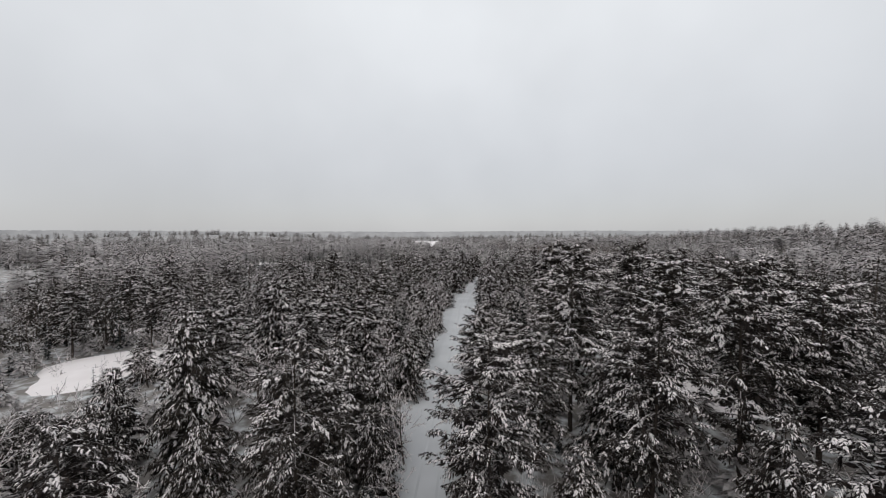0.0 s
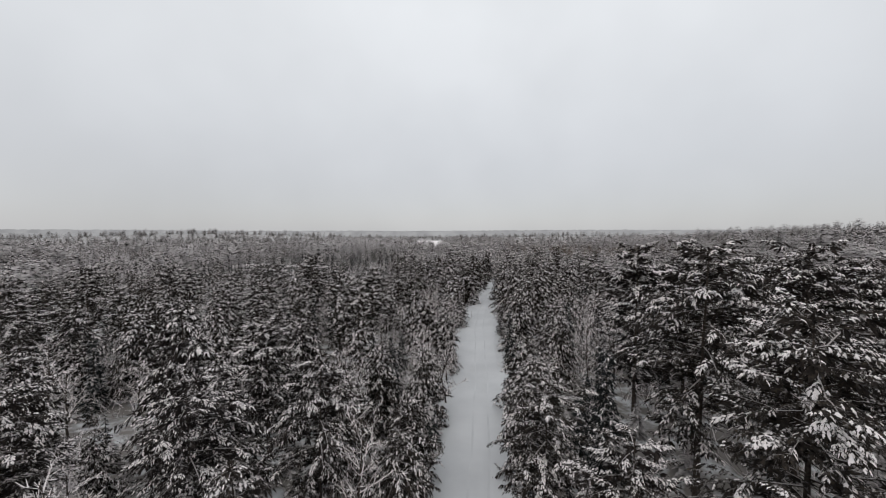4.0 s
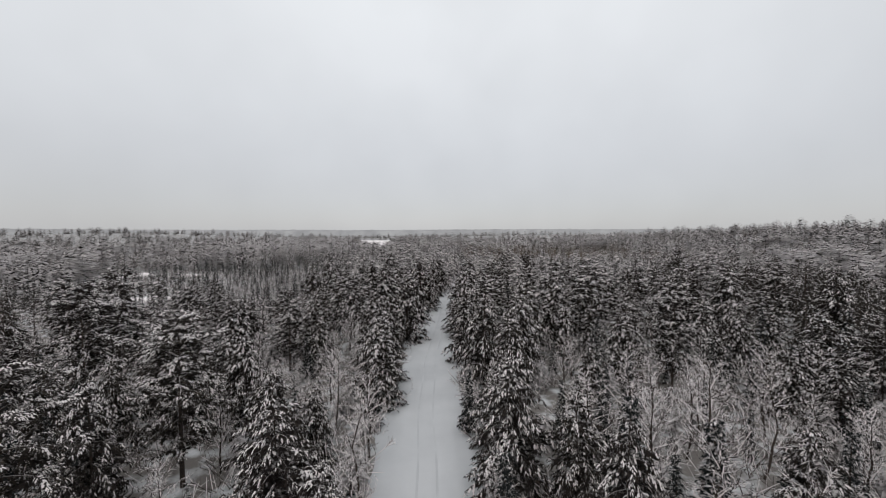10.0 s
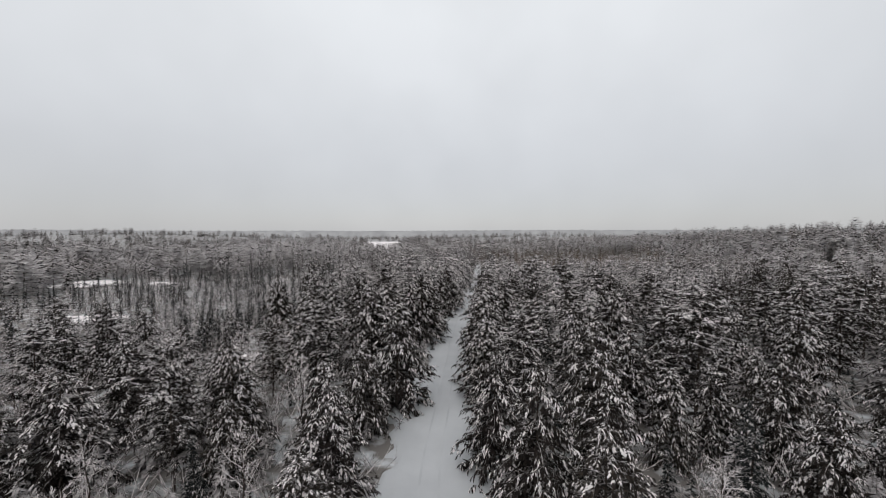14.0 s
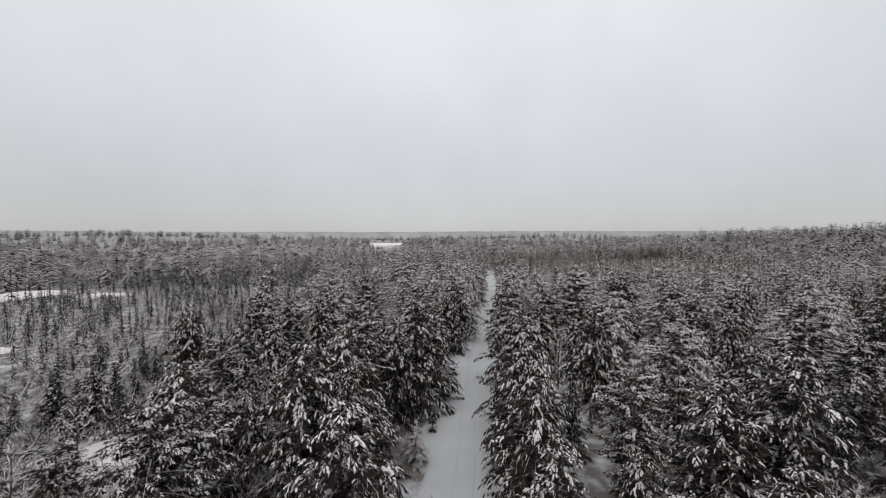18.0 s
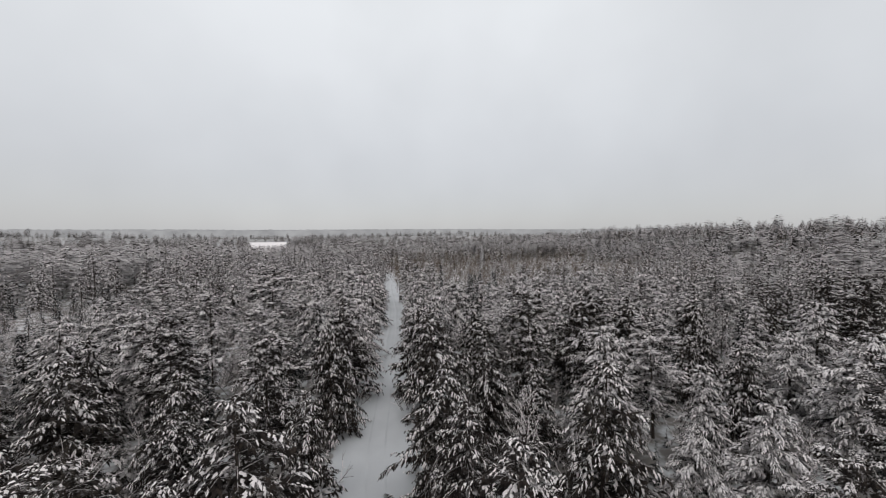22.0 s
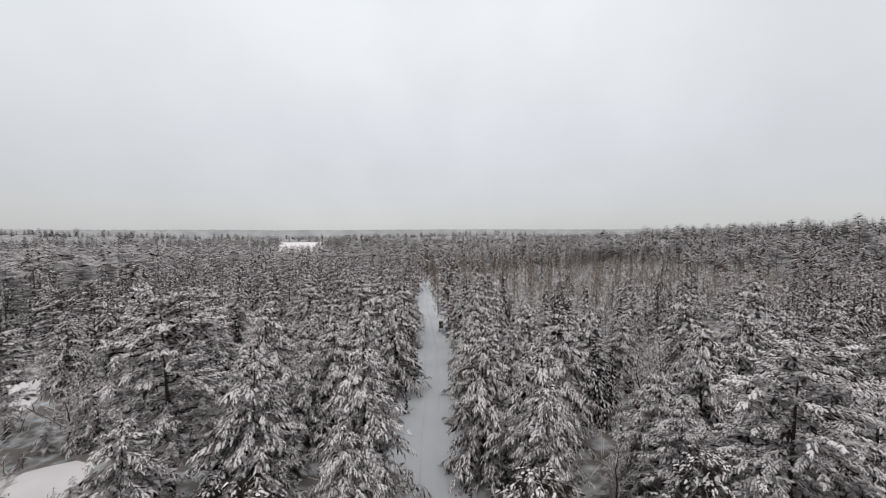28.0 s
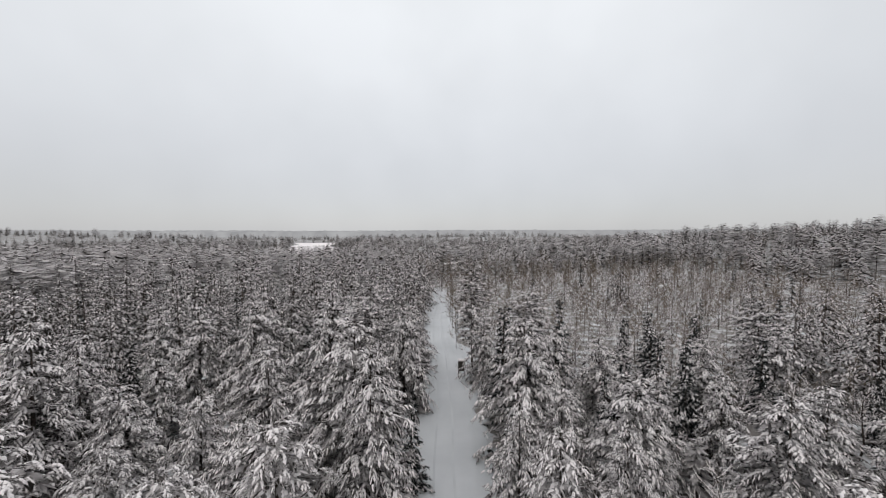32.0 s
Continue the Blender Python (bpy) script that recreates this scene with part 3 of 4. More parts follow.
# ---------------------------------------------------------------- trees: where they stand
# x, y, height, kind (p tall white pine, l snow-laden pine, s narrow spruce, b bare tree)
SEEN = (
    (-4.6, 45.5, 7.6, "l"), (-4.8, 51.0, 7.6, "l"),
    (-9.0, 185.0, 12.4, "p"), (-12.5, 188.0, 12.0, "l"), (-6.0, 181.5, 11.8, "l"),
    (-5.2, 27.5, 7.6, "l"), (-5.4, 33.4, 8.8, "l"), (-4.0, 196.0, 5.5, "b"), (-9.0, 203.0, 6.0, "b"), (-6.0, 206.5, 5.0, "b"), (-2.0, 192.0, 5.0, "b"), (-12.0, 196.5, 5.2, "b"),
    (-10.7, 38.2, 10.2, "l"), (-24, 24, 9.0, "l"), (-30, 27, 7.0, "l"), (-33.5, 33, 4.8, "b"), (-20.5, 19.5, 10.2, "l"), (-37, 38, 3.2, "s"), (-28, 21.5, 8.6, "b"), (-3.4, 31.5, 6.5, "b"), (-3.0, 26.0, 5.0, "b"), (3.9, 45.2, 11.0, "p"), (22.0, 36.8, 17.6, "p"), (-20.4, 29.3, 14.0, "l"), (11.8, 54.5, 10.0, "s"), (22.3, 27.2, 18.2, "p"),
    (17.9, 60.8, 18.6, "p"), (-44.2, 74.0, 8.0, "l"), (15.5, 30.6, 12.4, "l"), (-27.8, 31.0, 9.2, "l"), (-10.4, 55.0, 9.4, "b"), (-6.2, 42.0, 9.9, "b"),
    (8.0, 31.0, 12.5, "p"), (-8.5, 30.5, 11.0, "l"), (-16.0, 42.5, 12.0, "p"), (-14.0, 33.0, 9.0, "b"), (-25.0, 40.0, 13.0, "p"),
    (-48.5, 99.3, 10.3, "l"), (-30.6, 68.3, 10.6, "l"), (-21.0, 69.2, 9.2, "l"), (18.2, 105.4, 10.4, "l"), (17.2, 50.0, 18.9, "p"), (26.0, 51.6, 18.8, "p"),
    (17.0, 79.9, 9.5, "s"), (9.5, 48.2, 11.6, "s"), (13.1, 62.5, 9.4, "b"), (-25.0, 55.0, 13.6, "l"), (-28.5, 80.7, 8.6, "l"), (-8.4, 58.2, 9.0, "l"),
    (-29.5, 99.0, 14.9, "p"), (-14.8, 88.2, 13.6, "p"), (29.0, 73.0, 10.2, "s"), (30.4, 77.2, 7.6, "s"), (25.0, 75.2, 9.0, "l"), (25.2, 64.2, 15.6, "p"),
    (-18.5, 84.8, 10.2, "l"), (-9.1, 112.2, 7.6, "l"), (-1.8, 112.6, 9.9, "l"), (-33.0, 109.0, 14.8, "p"), (-31.8, 131.5, 11.0, "p"), (-10.4, 116.8, 10.4, "l"),
    (-10.2, 109.6, 5.8, "s"), (13.4, 105.4, 11.6, "l"), (20.2, 110.4, 10.9, "l"), (31.2, 102.2, 9.9, "l"), (35.2, 98.4, 13.6, "p"), (24.0, 97.8, 7.2, "l"),
    (24.4, 81.0, 10.8, "b"), (36.8, 110.2, 10.2, "l"), (28.0, 111.8, 8.6, "l"), (16.6, 118.0, 11.8, "p"), (-8.2, 134.5, 12.0, "l"), (2.6, 136.4, 10.4, "l"),
    (22.4, 131.9, 10.7, "p"), (0.5, 119.8, 9.4, "l"), (1.8, 145.6, 13.0, "p"), (-0.4, 135.0, 12.8, "l"), (5.4, 147.4, 11.7, "l"), (1.9, 140.6, 12.8, "l"),
    (23.9, 168.8, 12.3, "l"), (30.5, 160.0, 8.0, "l"), (45.3, 161.6, 7.4, "l"), (78.4, 173.4, 6.4, "l"), (23.4, 143.0, 5.8, "b"), (65.1, 148.5, 11.9, "l"),
    (7.9, 163.5, 12.2, "p"), (31.9, 189.0, 11.6, "l"), (62.2, 203.4, 11.6, "l"), (84.0, 186.2, 12.8, "l"), (75.7, 167.0, 10.0, "l"), (56.2, 148.3, 12.1, "l"),
    (49.0, 173.6, 7.4, "l"), (8.0, 150.6, 13.0, "l"), (-11.8, 208.0, 10.4, "p"), (3.6, 209.4, 13.3, "p"), (-13.2, 220.5, 9.8, "l"), (-10.9, 198.2, 12.3, "p"),
    (12.6, 190.8, 11.8, "l"), (29.5, 184.0, 10.8, "l"), (46.8, 203.0, 10.0, "l"), (77.4, 186.0, 11.0, "l"), (46.2, 225.4, 11.4, "s"), (6.6, 195.2, 14.9, "p"),
    (17.5, 217.0, 10.6, "l"), (11.8, 194.2, 11.4, "l"), (37.0, 209.8, 8.9, "l"), (53.0, 195.6, 6.4, "l"), (70.7, 192.8, 11.8, "l"), (63.2, 193.0, 11.4, "l"),
    (15.5, 200.6, 8.8, "l"), (43.9, 212.2, 8.2, "s"), (56.5, 216.8, 8.8, "l"), (20.6, 203.4, 11.6, "l"), (37.4, 216.0, 11.8, "l"), (42.0, 219.2, 10.0, "l"),
    (44.4, 215.4, 7.0, "s"), (45.6, 211.0, 8.6, "l"), (21.2, 224.8, 12.6, "l"), (28.6, 192.6, 12.0, "l"), (17.4, 201.4, 11.2, "l"), (7.4, 232.0, 11.3, "l"),
    (19.9, 249.5, 11.4, "l"), (25.8, 221.4, 9.2, "l"), (60.0, 195.4, 11.4, "l"), (69.0, 220.8, 11.0, "p"), (60.0, 221.0, 9.8, "s"), (38.8, 218.4, 9.2, "s"),
    (-48.9, 176.5, 3.4, "s"), (-34.9, 198.0, 4.2, "s"), (-52.2, 208.6, 5.0, "s"), (-21.5, 141.0, 6.6, "s"), (-24.5, 139.0, 5.4, "s"),
    (60.1, 116.0, 13.8, "l"), (74.5, 110.4, 12.8, "l"), (-43.9, 104.9, 10.6, "l"), (-56.1, 112.0, 8.6, "l"), (-12.7, 89.9, 7.4, "b"), (94.3, 182.8, 11.4, "l"),
    (79.4, 189.3, 13.3, "l"), (36.8, 171.2, 8.0, "l"), (37.6, 221.6, 11.8, "s"), (10.6, 66.4, 6.2, "b"), (-5.2, 72.0, 7.6, "b"), (-4.8, 66.2, 8.0, "b"),
    (9.6, 73.0, 5.4, "b"), (-4.0, 60.5, 8.2, "l"), (-7.4, 63.2, 7.2, "s"), (11.6, 90.0, 8.2, "l"), (17.4, 90.6, 6.0, "s"), (-4.4, 96.0, 7.2, "b"), (-5.8, 101.4, 6.4, "b"),
)

KIND_R = {"p": 0.31, "l": 0.34, "s": 0.16, "b": 0.27}


def wild(x, y, rng):
    """The kind and height of tree that grows wild at a place; None where nothing does."""
    n = noise.noise((x * 0.03, y * 0.03, 4.2))
    r = rng.random()
    if -110 < x < -17 and 148 < y < 255 and x < -17 - 0.1 * abs(y - 200):
        return ("s", rng.uniform(2.6, 7.0)) if r < 0.34 else None
    if x < -110 and y > 255:
        return ("b", rng.uniform(4.5, 8)) if r < 0.4 else ("l", rng.uniform(5, 9))
    if x < -38 and 262 < y < 325:
        return ("p", rng.uniform(12, 15.5)) if r < 0.5 else ("l", rng.uniform(9, 13))
    if (46 if y < 240 else 42) < x < 170 and 226 < y < 330:
        if r < 0.95:
            return "b", rng.uniform(6.0, 9.0) if y < 275 else rng.uniform(8.0, 11.5)
        return ("s", rng.uniform(5, 11)) if r < 0.985 else ("l", rng.uniform(9, 12))
    if 40 < x < 72 and 196 < y <= 226:
        return ("b", rng.uniform(5, 8)) if r < 0.5 else (("s", rng.uniform(5, 10)) if r < 0.72 else ("l", rng.uniform(7, 11)))
    if -26 < x < 2 and 167 < y < 183:
        return ("p", rng.uniform(11.5, 14)) if r < 0.4 else ("l", rng.uniform(10, 12.6))
    if -22 < x < 6 and 184 < y < 218 and x < float(road_x(y)) - 16:
        return ("b", rng.uniform(3, 6.0)) if r < 0.55 else (("l", rng.uniform(3.5, 6)) if r < 0.7 else None)
    if 16 < x < 50 and 60 < y < 108:
        return ("b", rng.uniform(6, 9.5)) if r < 0.62 else (("s", rng.uniform(4.5, 9)) if r < 0.85 else ("l", rng.uniform(6, 9)))
    if x < -26 and 18 < y < 50:
        return ("l", rng.uniform(4.5, 7.5)) if r < 0.6 else ("b", rng.uniform(4, 6.5))
    if x > 12 and y < 66:
        if r < 0.45:
            return "p", rng.uniform(13.5, 17.6)
        return ("l", rng.uniform(6, 12)) if r < 0.8 else ("b", rng.uniform(5, 8))
    if y < 105:
        if r < 0.22 + 0.2 * n:
            return "p", rng.uniform(10.5, 14.0)
        if r < 0.62:
            return "l", rng.uniform(7.0, 11.0)
        return ("b", rng.uniform(5, 9)) if r < 0.86 else ("s", rng.uniform(5, 10))
    if y < 150 and x < 0:
        if r < 0.52:
            return "b", rng.uniform(4.5, 8.0)
        return ("l", rng.uniform(6.5, 10)) if r < 0.72 else (("s", rng.uniform(4, 9)) if r < 0.88 else ("p", rng.uniform(9, 12.5)))
    if r < 0.13:
        return "p", rng.uniform(11.0, 14.5)
    if r < 0.86:
        return "l", rng.uniform(8.0, 12.8)
    return ("s", rng.uniform(5, 10)) if r < 0.94 else ("b", rng.uniform(5, 8))


rng = np.random.default_rng(11)
trees = []          # x, y, height, kind, seen
cells = {}


def taken(x, y, gap):
    a, b = int(x // 6), int(y // 6)
    for i in (a - 1, a, a + 1):
        for j in (b - 1, b, b + 1):
            for px, py, pr in cells.get((i, j), ()):
                if (px - x) ** 2 + (py - y) ** 2 < (0.5 * (gap + pr)) ** 2:
                    return True
    return False


def plant(x, y, h, k, seen):
    trees.append((x, y, h, k, seen))
    cells.setdefault((int(x // 6), int(y // 6)), []).append((x, y, 2 * KIND_R[k] * h))


for x, y, h, k in SEEN:
    c, gap = float(road_x(y)), float(road_gap(y)) + (0.3 if k == "b" else 0.72) * KIND_R[k] * h
    if abs(x - c) < gap:
        x = c + math.copysign(gap, x - c)
    plant(x, y, h, k, True)
# the rows that line the road
for side in (-1, 1):
    y = 14.0
    while y < 330:
        k, h = wild(float(road_x(y)) + side * 6, y, rng) or ("b", 5.0)
        if k == "p" and rng.random() < 0.6:
            k, h = "l", min(h, 11.0)
        if 98 < y < 215 and rng.random() < 0.85:
            k, h = "l", rng.uniform(9.6, 12.6)
        elif y < 62 and rng.random() < 0.5:
            k, h = "l", rng.uniform(7.5, 10.5)
        x = float(road_x(y)) + side * ((0.8 if side < 0 and 116 < y < 150 else (1.35 if side > 0 and 141 < y < 160 else 1.0)) * float(road_gap(y)) + 0.68 * KIND_R[k] * h + rng.uniform(0, 0.4))
        if not taken(x, y, 1.3 * KIND_R[k] * h) and not in_clearing(x, y) and not (side > 0 and 214 < y < 236):
            plant(x, y, h, k, False)
        y += rng.uniform(1.6, 3.0)
# the wood behind them
for _ in range(26000):
    x, y = rng.uniform(-150, 190), rng.uniform(8, 350)
    if abs(x - float(road_x(y))) < 5.0 or in_clearing(x, y, 0.5):
        continue
    found = wild(x, y, rng)
    if not found:
        continue
    k, h = found
    if x < 0 and y < 47 and -1.35 < x / y < -0.75:
        h = min(h, 19.6 - 0.47 * y)
        if h < 2.0:
            continue
    if abs(x - float(road_x(y))) < float(road_gap(y)) + KIND_R[k] * h:
        continue
    if not taken(x, y, 0.78 * KIND_R[k] * h + (2.0 if k == "b" and x > 45 and y > 225 else 0.3)):
        plant(x, y, h, k, False)


def from_walk(x, y):
    """How far a place lies from the flown line."""
    return min((x - r[1]) ** 2 + (y - r[2]) ** 2 for r in PATH) ** 0.5


# ---------------------------------------------------------------- trees: the single ones
MAKERS = {
    "p": lambda r, w: conifer(r, 16.0, 4.2, 0.22, 14, 5, pine_profile, 0.20, 0.20, 0.30, 0.46 * w, 0.175, 0.26, 0.36, 0.80, 6, True, (0.05, 0.25, 1.2, 2.2)),
    "l": lambda r, w: conifer(r, 10.0, 3.6, 0.03, 15, 6, laden_profile, 0.17, 0.46, 0.55, 0.58 * w, 0.19, 0.25, 0.44, 0.9, 2),
    "s": lambda r, w: conifer(r, 8.0, 1.3, 0.03, 20, 6, spruce_profile, 0.0, 0.30, 0.35, 0.32 * w, 0.17, 0.30, 0.4, 0.8),
}
MID_MAKERS = {
    "p": lambda r, w: conifer(r, 16.0, 4.5, 0.10, 11, 5, pine_profile, 0.18, 0.22, 0.25, 0.48 * w, 0.65, 0.32, 0.6, 0.8, 2, False),
    "l": lambda r, w: conifer(r, 10.0, 3.6, 0.03, 11, 6, laden_profile, 0.17, 0.46, 0.5, 0.50 * w, 0.55, 0.30, 0.6, 0.75, 1, False),
    "s": lambda r, w: conifer(r, 8.0, 1.3, 0.03, 14, 5, spruce_profile, 0.0, 0.30, 0.35, 0.30 * w, 0.5, 0.32, 0.5, 0.8, 0, False),
}
FAR_MAKERS = {
    "p": lambda r, w: plates(r, 16.0, 4.6, 0.10, 14, 8, pine_profile, 0.15, 0.16),
    "l": lambda r, w: plates(r, 10.0, 3.2, 0.04, 13, 8, laden_profile, 0.10, 0.48),
    "s": lambda r, w: plates(r, 8.0, 1.3, 0.03, 13, 6, spruce_profile, -0.1, 0.35),
}
BASE_H = {"p": 16.0, "l": 10.0, "s": 8.0, "b": 8.0}
VARIANTS = {"p": 6, "l": 8, "s": 6, "b": 6}
NAMES = {"p": "white_pine", "l": "pine_tree", "s": "spruce_tree", "b": "bare_tree"}
LABELS = {
    "p": "tall white pine with layered dark boughs carrying snow patches",
    "l": "young pine with drooping boughs bent under thick snow",
    "s": "narrow pointed spruce with snow-dusted dark needles",
    "b": "leafless broadleaf tree with snow lying on grey-brown twigs",
}
CATEGORY = {"p": "pine tree", "l": "pine tree", "s": "spruce tree", "b": "bare tree"}
GROUPS = {"p": "white pines of the wood", "l": "snow-laden pines along the road", "s": "spruces of the wood", "b": "bare trees of the wood"}
LIMIT = {"p": 180, "l": 340, "s": 160, "b": 180}


def tree_model(kind, rng, snowy):
    """One tree with its parts, at the origin."""
    root = tagged(new(NAMES[kind]), LABELS[kind], CATEGORY[kind], GROUPS[kind])
    if kind == "b":
        pieces = bare(rng, 8.0, 3.0, 28, 7, 1.6)
        spec = (("trunk", bark, ""), ("branchwork", twig, ""), ("twigwork", twig, "snow-covered twigs"))
    else:
        pieces = MAKERS[kind](rng, snowy)
        leaf = needles_dark if kind == "s" else (needles_frost_hazed if snowy > 1.2 else needles)
        spec = (("trunk", bark, ""), ("branchwork", bark, ""), ("crown", leaf, "dark green needles"), ("snow_load", snow, "white snow on the boughs"))
    for (v, t), (name, mat, label) in zip(pieces, spec):
        ob = new(name, mesh_of(NAMES[kind] + "_" + name, v, t, [mat], name in ("snow_load", "trunk")))
        ob.parent = crown if name == "snow_load" else root
        if name == "crown":
            crown = ob
        tagged(ob, label, kind="" if name == "trunk" else "stuff")
    return root


order = sorted(range(len(trees)), key=lambda i: (not trees[i][4], from_walk(trees[i][0], trees[i][1])))
single = {k: [] for k in "plsb"}
rest = []
for i in order:
    k = trees[i][3]
    if len(single[k]) < LIMIT[k] and (trees[i][4] or from_walk(trees[i][0], trees[i][1]) < 70):
        single[k].append(i)
    else:
        rest.append(i)
rng = np.random.default_rng(5)
for kind, ids in single.items():
    half = VARIANTS[kind] // 2
    # the second half carry extra snow, which stands in for haze
    models = [tree_model(kind, np.random.default_rng(100 + 10 * v + ord(kind)), 1.14 if v < half else 2.45) for v in range(VARIANTS[kind])]
    first = {}
    for c, i in enumerate(ids):
        x, y, h, _, seen = trees[i]
        s = h / BASE_H[kind]
        wide = s * (rng.uniform(0.72, 0.98) if kind == "p" else rng.uniform(0.86, 1.22))
        m = Matrix.Translation((x, y, float(ground_z(x, y)) - 0.08)) @ Matrix.Rotation(rng.uniform(0, 6.283), 4, "Z") @ Matrix.Rotation(rng.normal(0, 0.02), 4, "X") @ Matrix.Diagonal((wide, wide, s, 1))
        v = c % half + (half if y > 178 or (x > 28 and y > 142 and c % 2 == 0) else 0)
        if v in first:
            copy_thing(models[v], m)
        else:
            first[v] = m
    for v, m in first.items():
        models[v].matrix_basis = m


# ---------------------------------------------------------------- the rest of the wood, joined
def scatter(name, label, places, stock, mats):
    """Many plants in one mesh: places are (x, y, z, turn, width, height, which of the stock)."""
    V, T, W, n = [], [], [], 0
    for x, y, z, a, w, h, k in places:
        c, s = math.cos(a), math.sin(a)
        v, t, which = stock[k]
        V.append(np.stack([x + w * (c * v[:, 0] - s * v[:, 1]), y + w * (s * v[:, 0] + c * v[:, 1]), z + h * v[:, 2]], 1))
        T.append(t + n)
        W.append(which)
        n += len(v)
    ob = new(name, mesh_of(name, np.concatenate(V), np.concatenate(T), mats, False, np.concatenate(W)))
    return tagged(ob, label, "forest", kind="stuff")


def joined(pieces, mats):
    """Several arrays as one, with a material number for each triangle."""
    V, T, W, n = [], [], [], 0
    for (v, t), m in zip(pieces, mats):
        V.append(v), T.append(t + n), W.append(np.full(len(t), m))
        n += len(v)
    return np.concatenate(V), np.concatenate(T), np.concatenate(W)


STUFF_MATS = [bark, needles, snow, twig, needles_dark, twig_bare, needles_frost_hazed, needles_hazed]


def stock_of(lod, count, seed):
    out = {}
    for kind in "pls":
        for v in range(count):
            r = np.random.default_rng(seed + 17 * v + ord(kind))
            if lod == 1:
                out[kind, v] = joined(MID_MAKERS[kind](r, 1.1 if v < 2 else 1.6), (0, 4 if kind == "s" else (6 if v > 1 else 1), 2))
            else:
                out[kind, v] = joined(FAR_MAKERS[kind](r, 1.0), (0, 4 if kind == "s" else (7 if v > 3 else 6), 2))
    for v in range(count):
        r = np.random.default_rng(seed + 17 * v)
        pieces = bare(r, 8.0, 2.6, (16, 8)[lod - 1], (7, 4)[lod - 1], (1.1, 1.9)[lod - 1], 0.95, sides=3, coarse=True)
        out["b", v] = joined(pieces, (0, 5, 5) if v > 1 else (0, 3, 3))
    return out


mid = stock_of(1, 4, 300)
far = stock_of(2, 6, 700)
mid.update({(k + "_small", v): m for (k, v), m in far.items()})
places = []
for i in rest:
    x, y, h, k, _ = trees[i]
    s = h / BASE_H[k]
    places.append((x, y, float(ground_z(x, y)) - 0.1, rng.uniform(0, 6.283), s * rng.uniform(0.9, 1.15), s, (k if h > 6 and from_walk(x, y) < (150 if k == "b" and x > 45 and y > 220 else 115) else k + "_small", int(rng.integers(0, 2)) + (2 if y > 178 else 0))))
# saplings that fill the gaps
for _ in range(3200):
    x, y = rng.uniform(-70, 95), rng.uniform(14, 290)
    off = abs(x - float(road_x(y))) - float(road_gap(y))
    if off < 1.2 or in_clearing(x, y, 0.5) or from_walk(x, y) > 72 or (x > 44 and y > 224):
        continue
    k = "s" if rng.random() < 0.4 else "l"
    h = rng.uniform(2.0, 4.6)
    s = h / BASE_H[k]
    places.append((x, y, -0.1, rng.uniform(0, 6.283), s * 1.1, s, (k + "_small", int(rng.integers(0, 2)) + (2 if y > 178 else 0))))
scatter("woodland", "snow-covered mixed wood of pines, spruces and bare trees", places, mid, STUFF_MATS)

places = []
rng = np.random.default_rng(21)


def beyond(x, y):
    return not (-150 < x < 190 and 8 < y < 350)


for reach, tries in ((330, 4600), (620, 3800), (1100, 2800)):
    for _ in range(tries):
        a = math.radians(rng.uniform(-80, 80)) - math.radians(6)
        d = reach * math.sqrt(rng.uniform(0.04, 1))
        x, y = 10 + d * math.sin(-a), 130 + d * math.cos(a)
        if not beyond(x, y) or in_clearing(x, y, 1.5) or y < -40:
            continue
        if d < 0.5 * reach and reach > 330:
            continue
        if abs(x - float(road_x(y))) < 3:
            continue
        low = 340 < y <= 530 and lake_edge(y)[0] - 10 < x < lake_edge(y)[1] + 10
        if taken(x, y, 2.6):
            continue
        r = rng.random()
        k = "b" if r < 0.30 else ("p" if r < 0.42 else ("s" if r < 0.47 else "l"))
        h = {"b": rng.uniform(7, 11), "p": rng.uniform(10.5, 14.5), "s": rng.uniform(6, 10), "l": rng.uniform(8, 12)}[k]
        if low:
            h = min(h, rng.uniform(0.86, 1.04) * (21 - 0.035 * (y - 150)))
        cells.setdefault((int(x // 6), int(y // 6)), []).append((x, y, 2.6))
        s = h / BASE_H[k]
        # beyond 420 m: the stock with haze greyed into its needles
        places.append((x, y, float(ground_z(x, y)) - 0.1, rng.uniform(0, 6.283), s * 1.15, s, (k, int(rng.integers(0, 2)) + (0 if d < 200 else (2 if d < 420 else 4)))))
# behind the start of the flight
for _ in range(500):
    x, y = rng.uniform(-140, 140), rng.uniform(-110, 8)
    if abs(x - float(road_x(y))) < 5 or taken(x, y, 4.5):
        continue
    cells.setdefault((int(x // 6), int(y // 6)), []).append((x, y, 4.5))
    s = rng.uniform(0.8, 1.2)
    places.append((x, y, -0.1, rng.uniform(0, 6.283), s, s, ("l", int(rng.integers(0, 4)))))
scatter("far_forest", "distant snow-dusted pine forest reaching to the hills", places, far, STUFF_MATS)

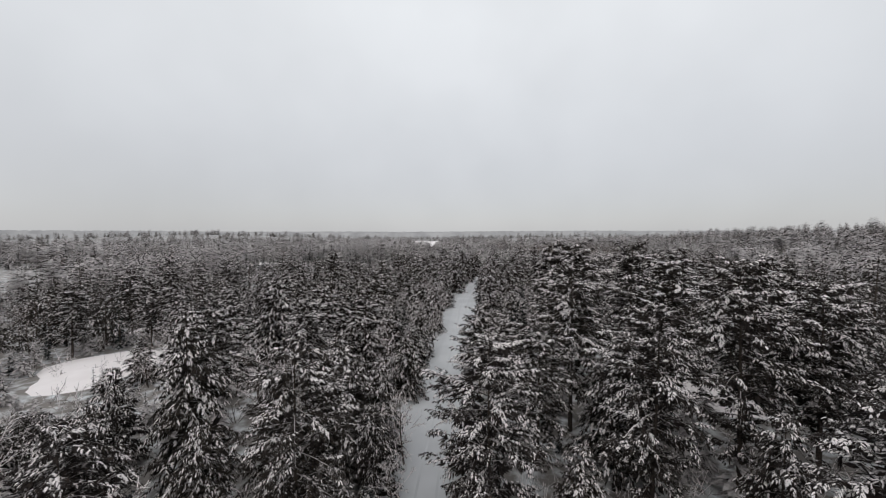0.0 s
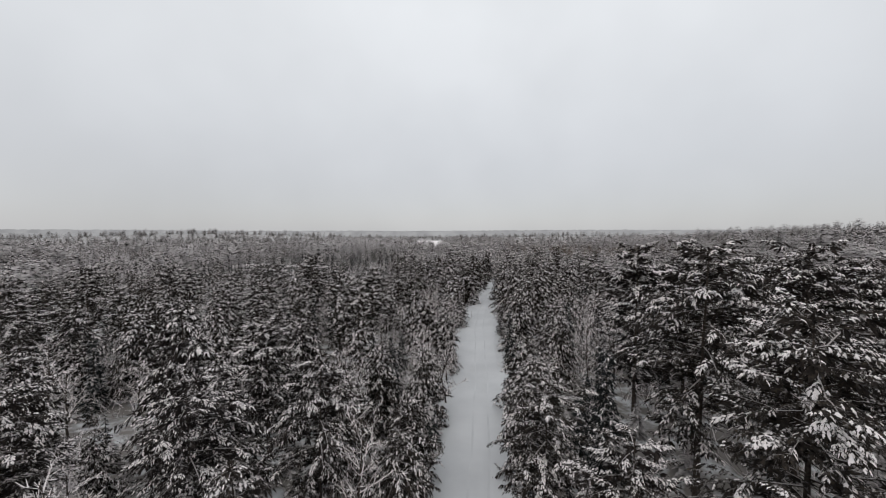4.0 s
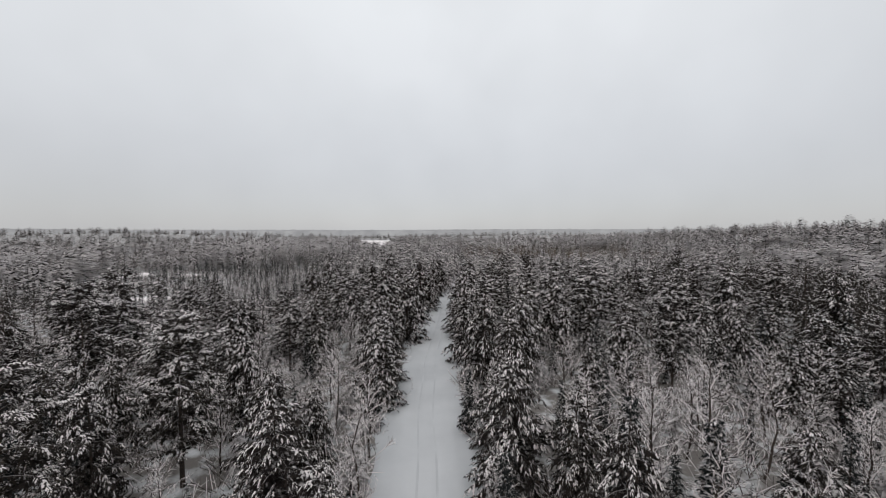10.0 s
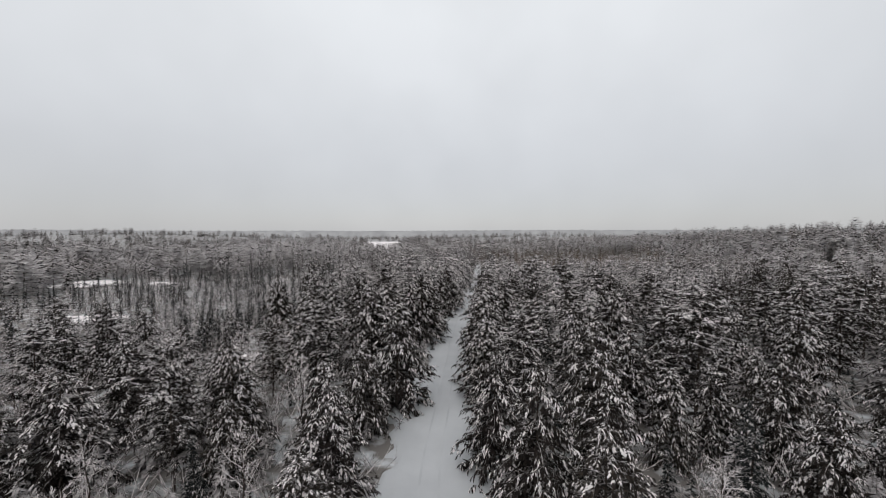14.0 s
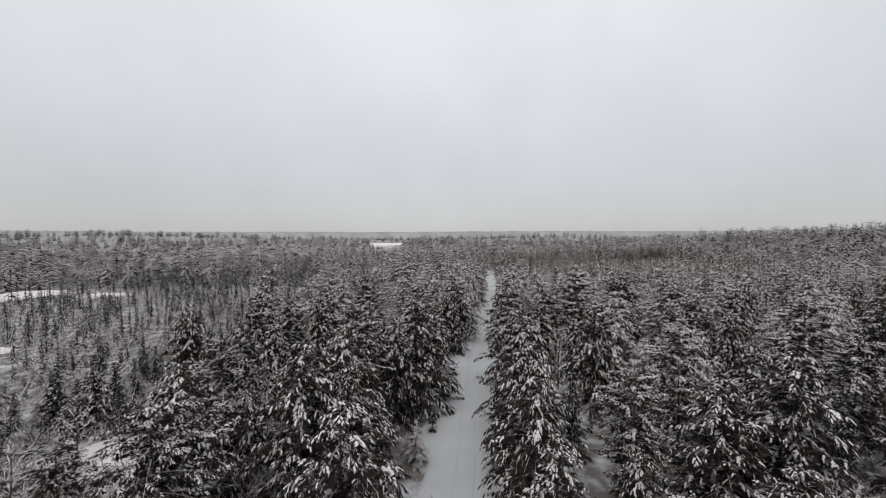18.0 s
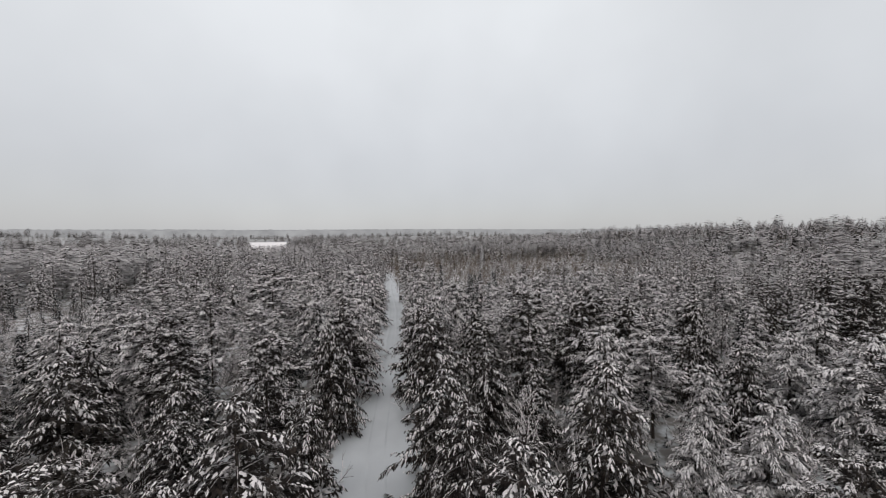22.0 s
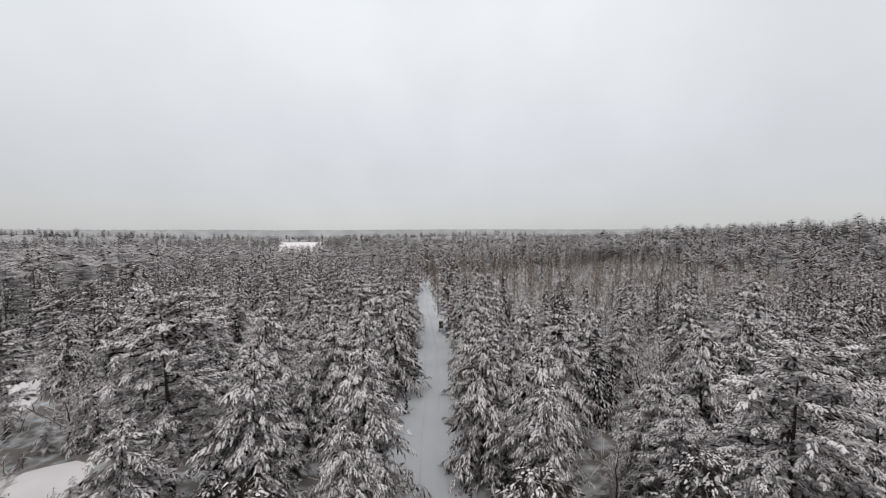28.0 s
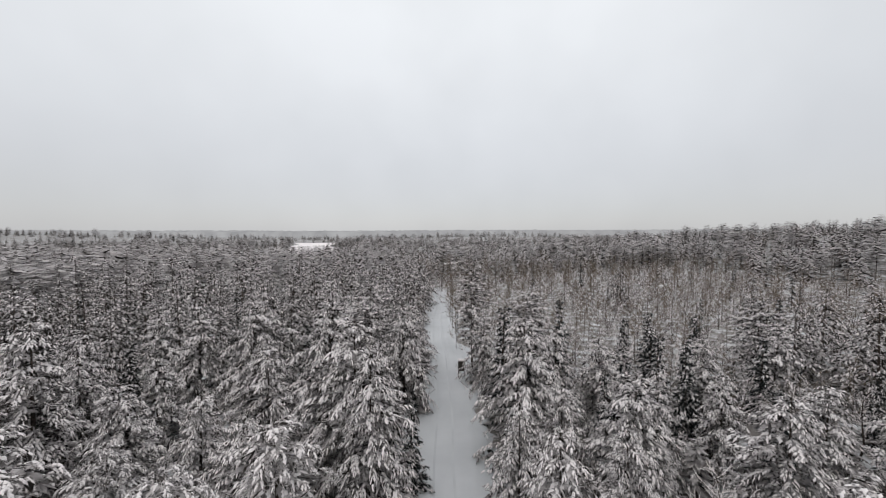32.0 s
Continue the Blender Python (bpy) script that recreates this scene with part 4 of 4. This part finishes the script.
# ---------------------------------------------------------------- undergrowth
def shrub(rng, stems):
    s = Soup()
    a = rng.uniform(0, 6.283, stems)
    d = unit(np.stack([np.cos(a), np.sin(a), rng.uniform(0.7, 2.2, stems)], 1))
    ln = rng.uniform(0.6, 1.3, stems)
    p = rng.normal(0, 0.12, (stems, 3)) * [1, 1, 0]
    q = p + d * ln[:, None]
    blades(s, p, q, 0.014, rng)
    w = rng.integers(0, stems, stems * 3)
    b = p[w] + (q[w] - p[w]) * rng.uniform(0.3, 0.95, (stems * 3, 1))
    e = b + unit(d[w] + rng.normal(0, 0.6, (stems * 3, 3))) * rng.uniform(0.2, 0.5, (stems * 3, 1))
    blades(s, b, e, 0.011, rng)
    v, t = s.arrays()
    return v, t, np.full(len(t), 0)


rng = np.random.default_rng(31)
stock = {v: shrub(np.random.default_rng(900 + v), 7) for v in range(6)}
places = []
for _ in range(5200):
    x, y = rng.uniform(-110, -17), rng.uniform(146, 256)
    if not in_clearing(x, y, -0.5) and x < -17 - 0.1 * abs(y - 200):
        s = rng.uniform(0.7, 1.7)
        places.append((x, y, -0.05, rng.uniform(0, 6.283), s, s, int(rng.integers(0, 6))))
for _ in range(1800):
    x, y = rng.uniform(46, 170), rng.uniform(226, 330)
    if not in_clearing(x, y, -1.5):
        s = rng.uniform(1.5, 3.5)
        places.append((x, y, float(ground_z(x, y)) - 0.05, rng.uniform(0, 6.283), s, s, int(rng.integers(0, 6))))
for _ in range(2300):
    x, y = rng.uniform(-62, 50), rng.uniform(62, 150)
    if x > 0 and y > 112:
        continue
    if abs(float(road_x(y)) - x) < float(road_gap(y)) + 1.2 or in_clearing(x, y, -0.5):
        continue
    s = rng.uniform(1.4, 3.0)
    places.append((x, y, -0.05, rng.uniform(0, 6.283), s, s, int(rng.integers(0, 6))))
for _ in range(4300):
    x, y = rng.uniform(-75, 95), rng.uniform(12, 290)
    off = abs(x - float(road_x(y))) - float(road_gap(y))
    if off < 0.9 or from_walk(x, y) > 75:
        continue
    if in_clearing(x, y, -1.0) and rng.random() < 0.75:
        continue
    s = rng.uniform(1.0, 3.0)
    places.append((x, y, float(ground_z(x, y)) - 0.05, rng.uniform(0, 6.283), s, s, int(rng.integers(0, 6))))
ob = scatter("undergrowth", "leafless brush with snow on its twigs", places, stock, [twig])
tagged(ob, category="brush")


# ---------------------------------------------------------------- board beside the road
def box(bm, x0, y0, z0, x1, y1, z1):
    m = Matrix.Translation(((x0 + x1) / 2, (y0 + y1) / 2, (z0 + z1) / 2)) @ Matrix.Diagonal((x1 - x0, y1 - y0, z1 - z0, 1))
    return bmesh.ops.create_cube(bm, size=1, matrix=m)["verts"]


def part(name, bm, mat, parent, label=""):
    me = bpy.data.meshes.new(name)
    bm.to_mesh(me)
    bm.free()
    me.materials.append(mat)
    ob = new(name, me)
    ob.parent = parent
    return tagged(ob, label)


sign = tagged(new("notice_board"), "dark wooden notice board with a snow cap beside the road", "notice board")
sign.matrix_basis = pose(36.9, 233.6, 0.0, 0, 0, -14)
for x in (-0.36, 0.36):
    bm = bmesh.new()
    box(bm, x - 0.05, -0.05, -0.3, x + 0.05, 0.05, 2.25)
    part("post", bm, board, sign)
bm = bmesh.new()
box(bm, -0.36, -0.09, 0.95, 0.36, -0.03, 2.2)
bmesh.ops.bevel(bm, geom=bm.edges[:], offset=0.012, segments=1, affect="EDGES")
part("panel", bm, board, sign, "dark board")
bm = bmesh.new()
box(bm, -0.45, -0.26, 2.2, 0.45, 0.26, 2.27)
part("roof", bm, board, sign)
bm = bmesh.new()
box(bm, -0.46, -0.27, 2.274, 0.46, 0.27, 2.5)
bmesh.ops.bevel(bm, geom=bm.edges[:], offset=0.09, segments=3, affect="EDGES")
part("snow_cap", bm, snow, sign, "rounded white snow cap")
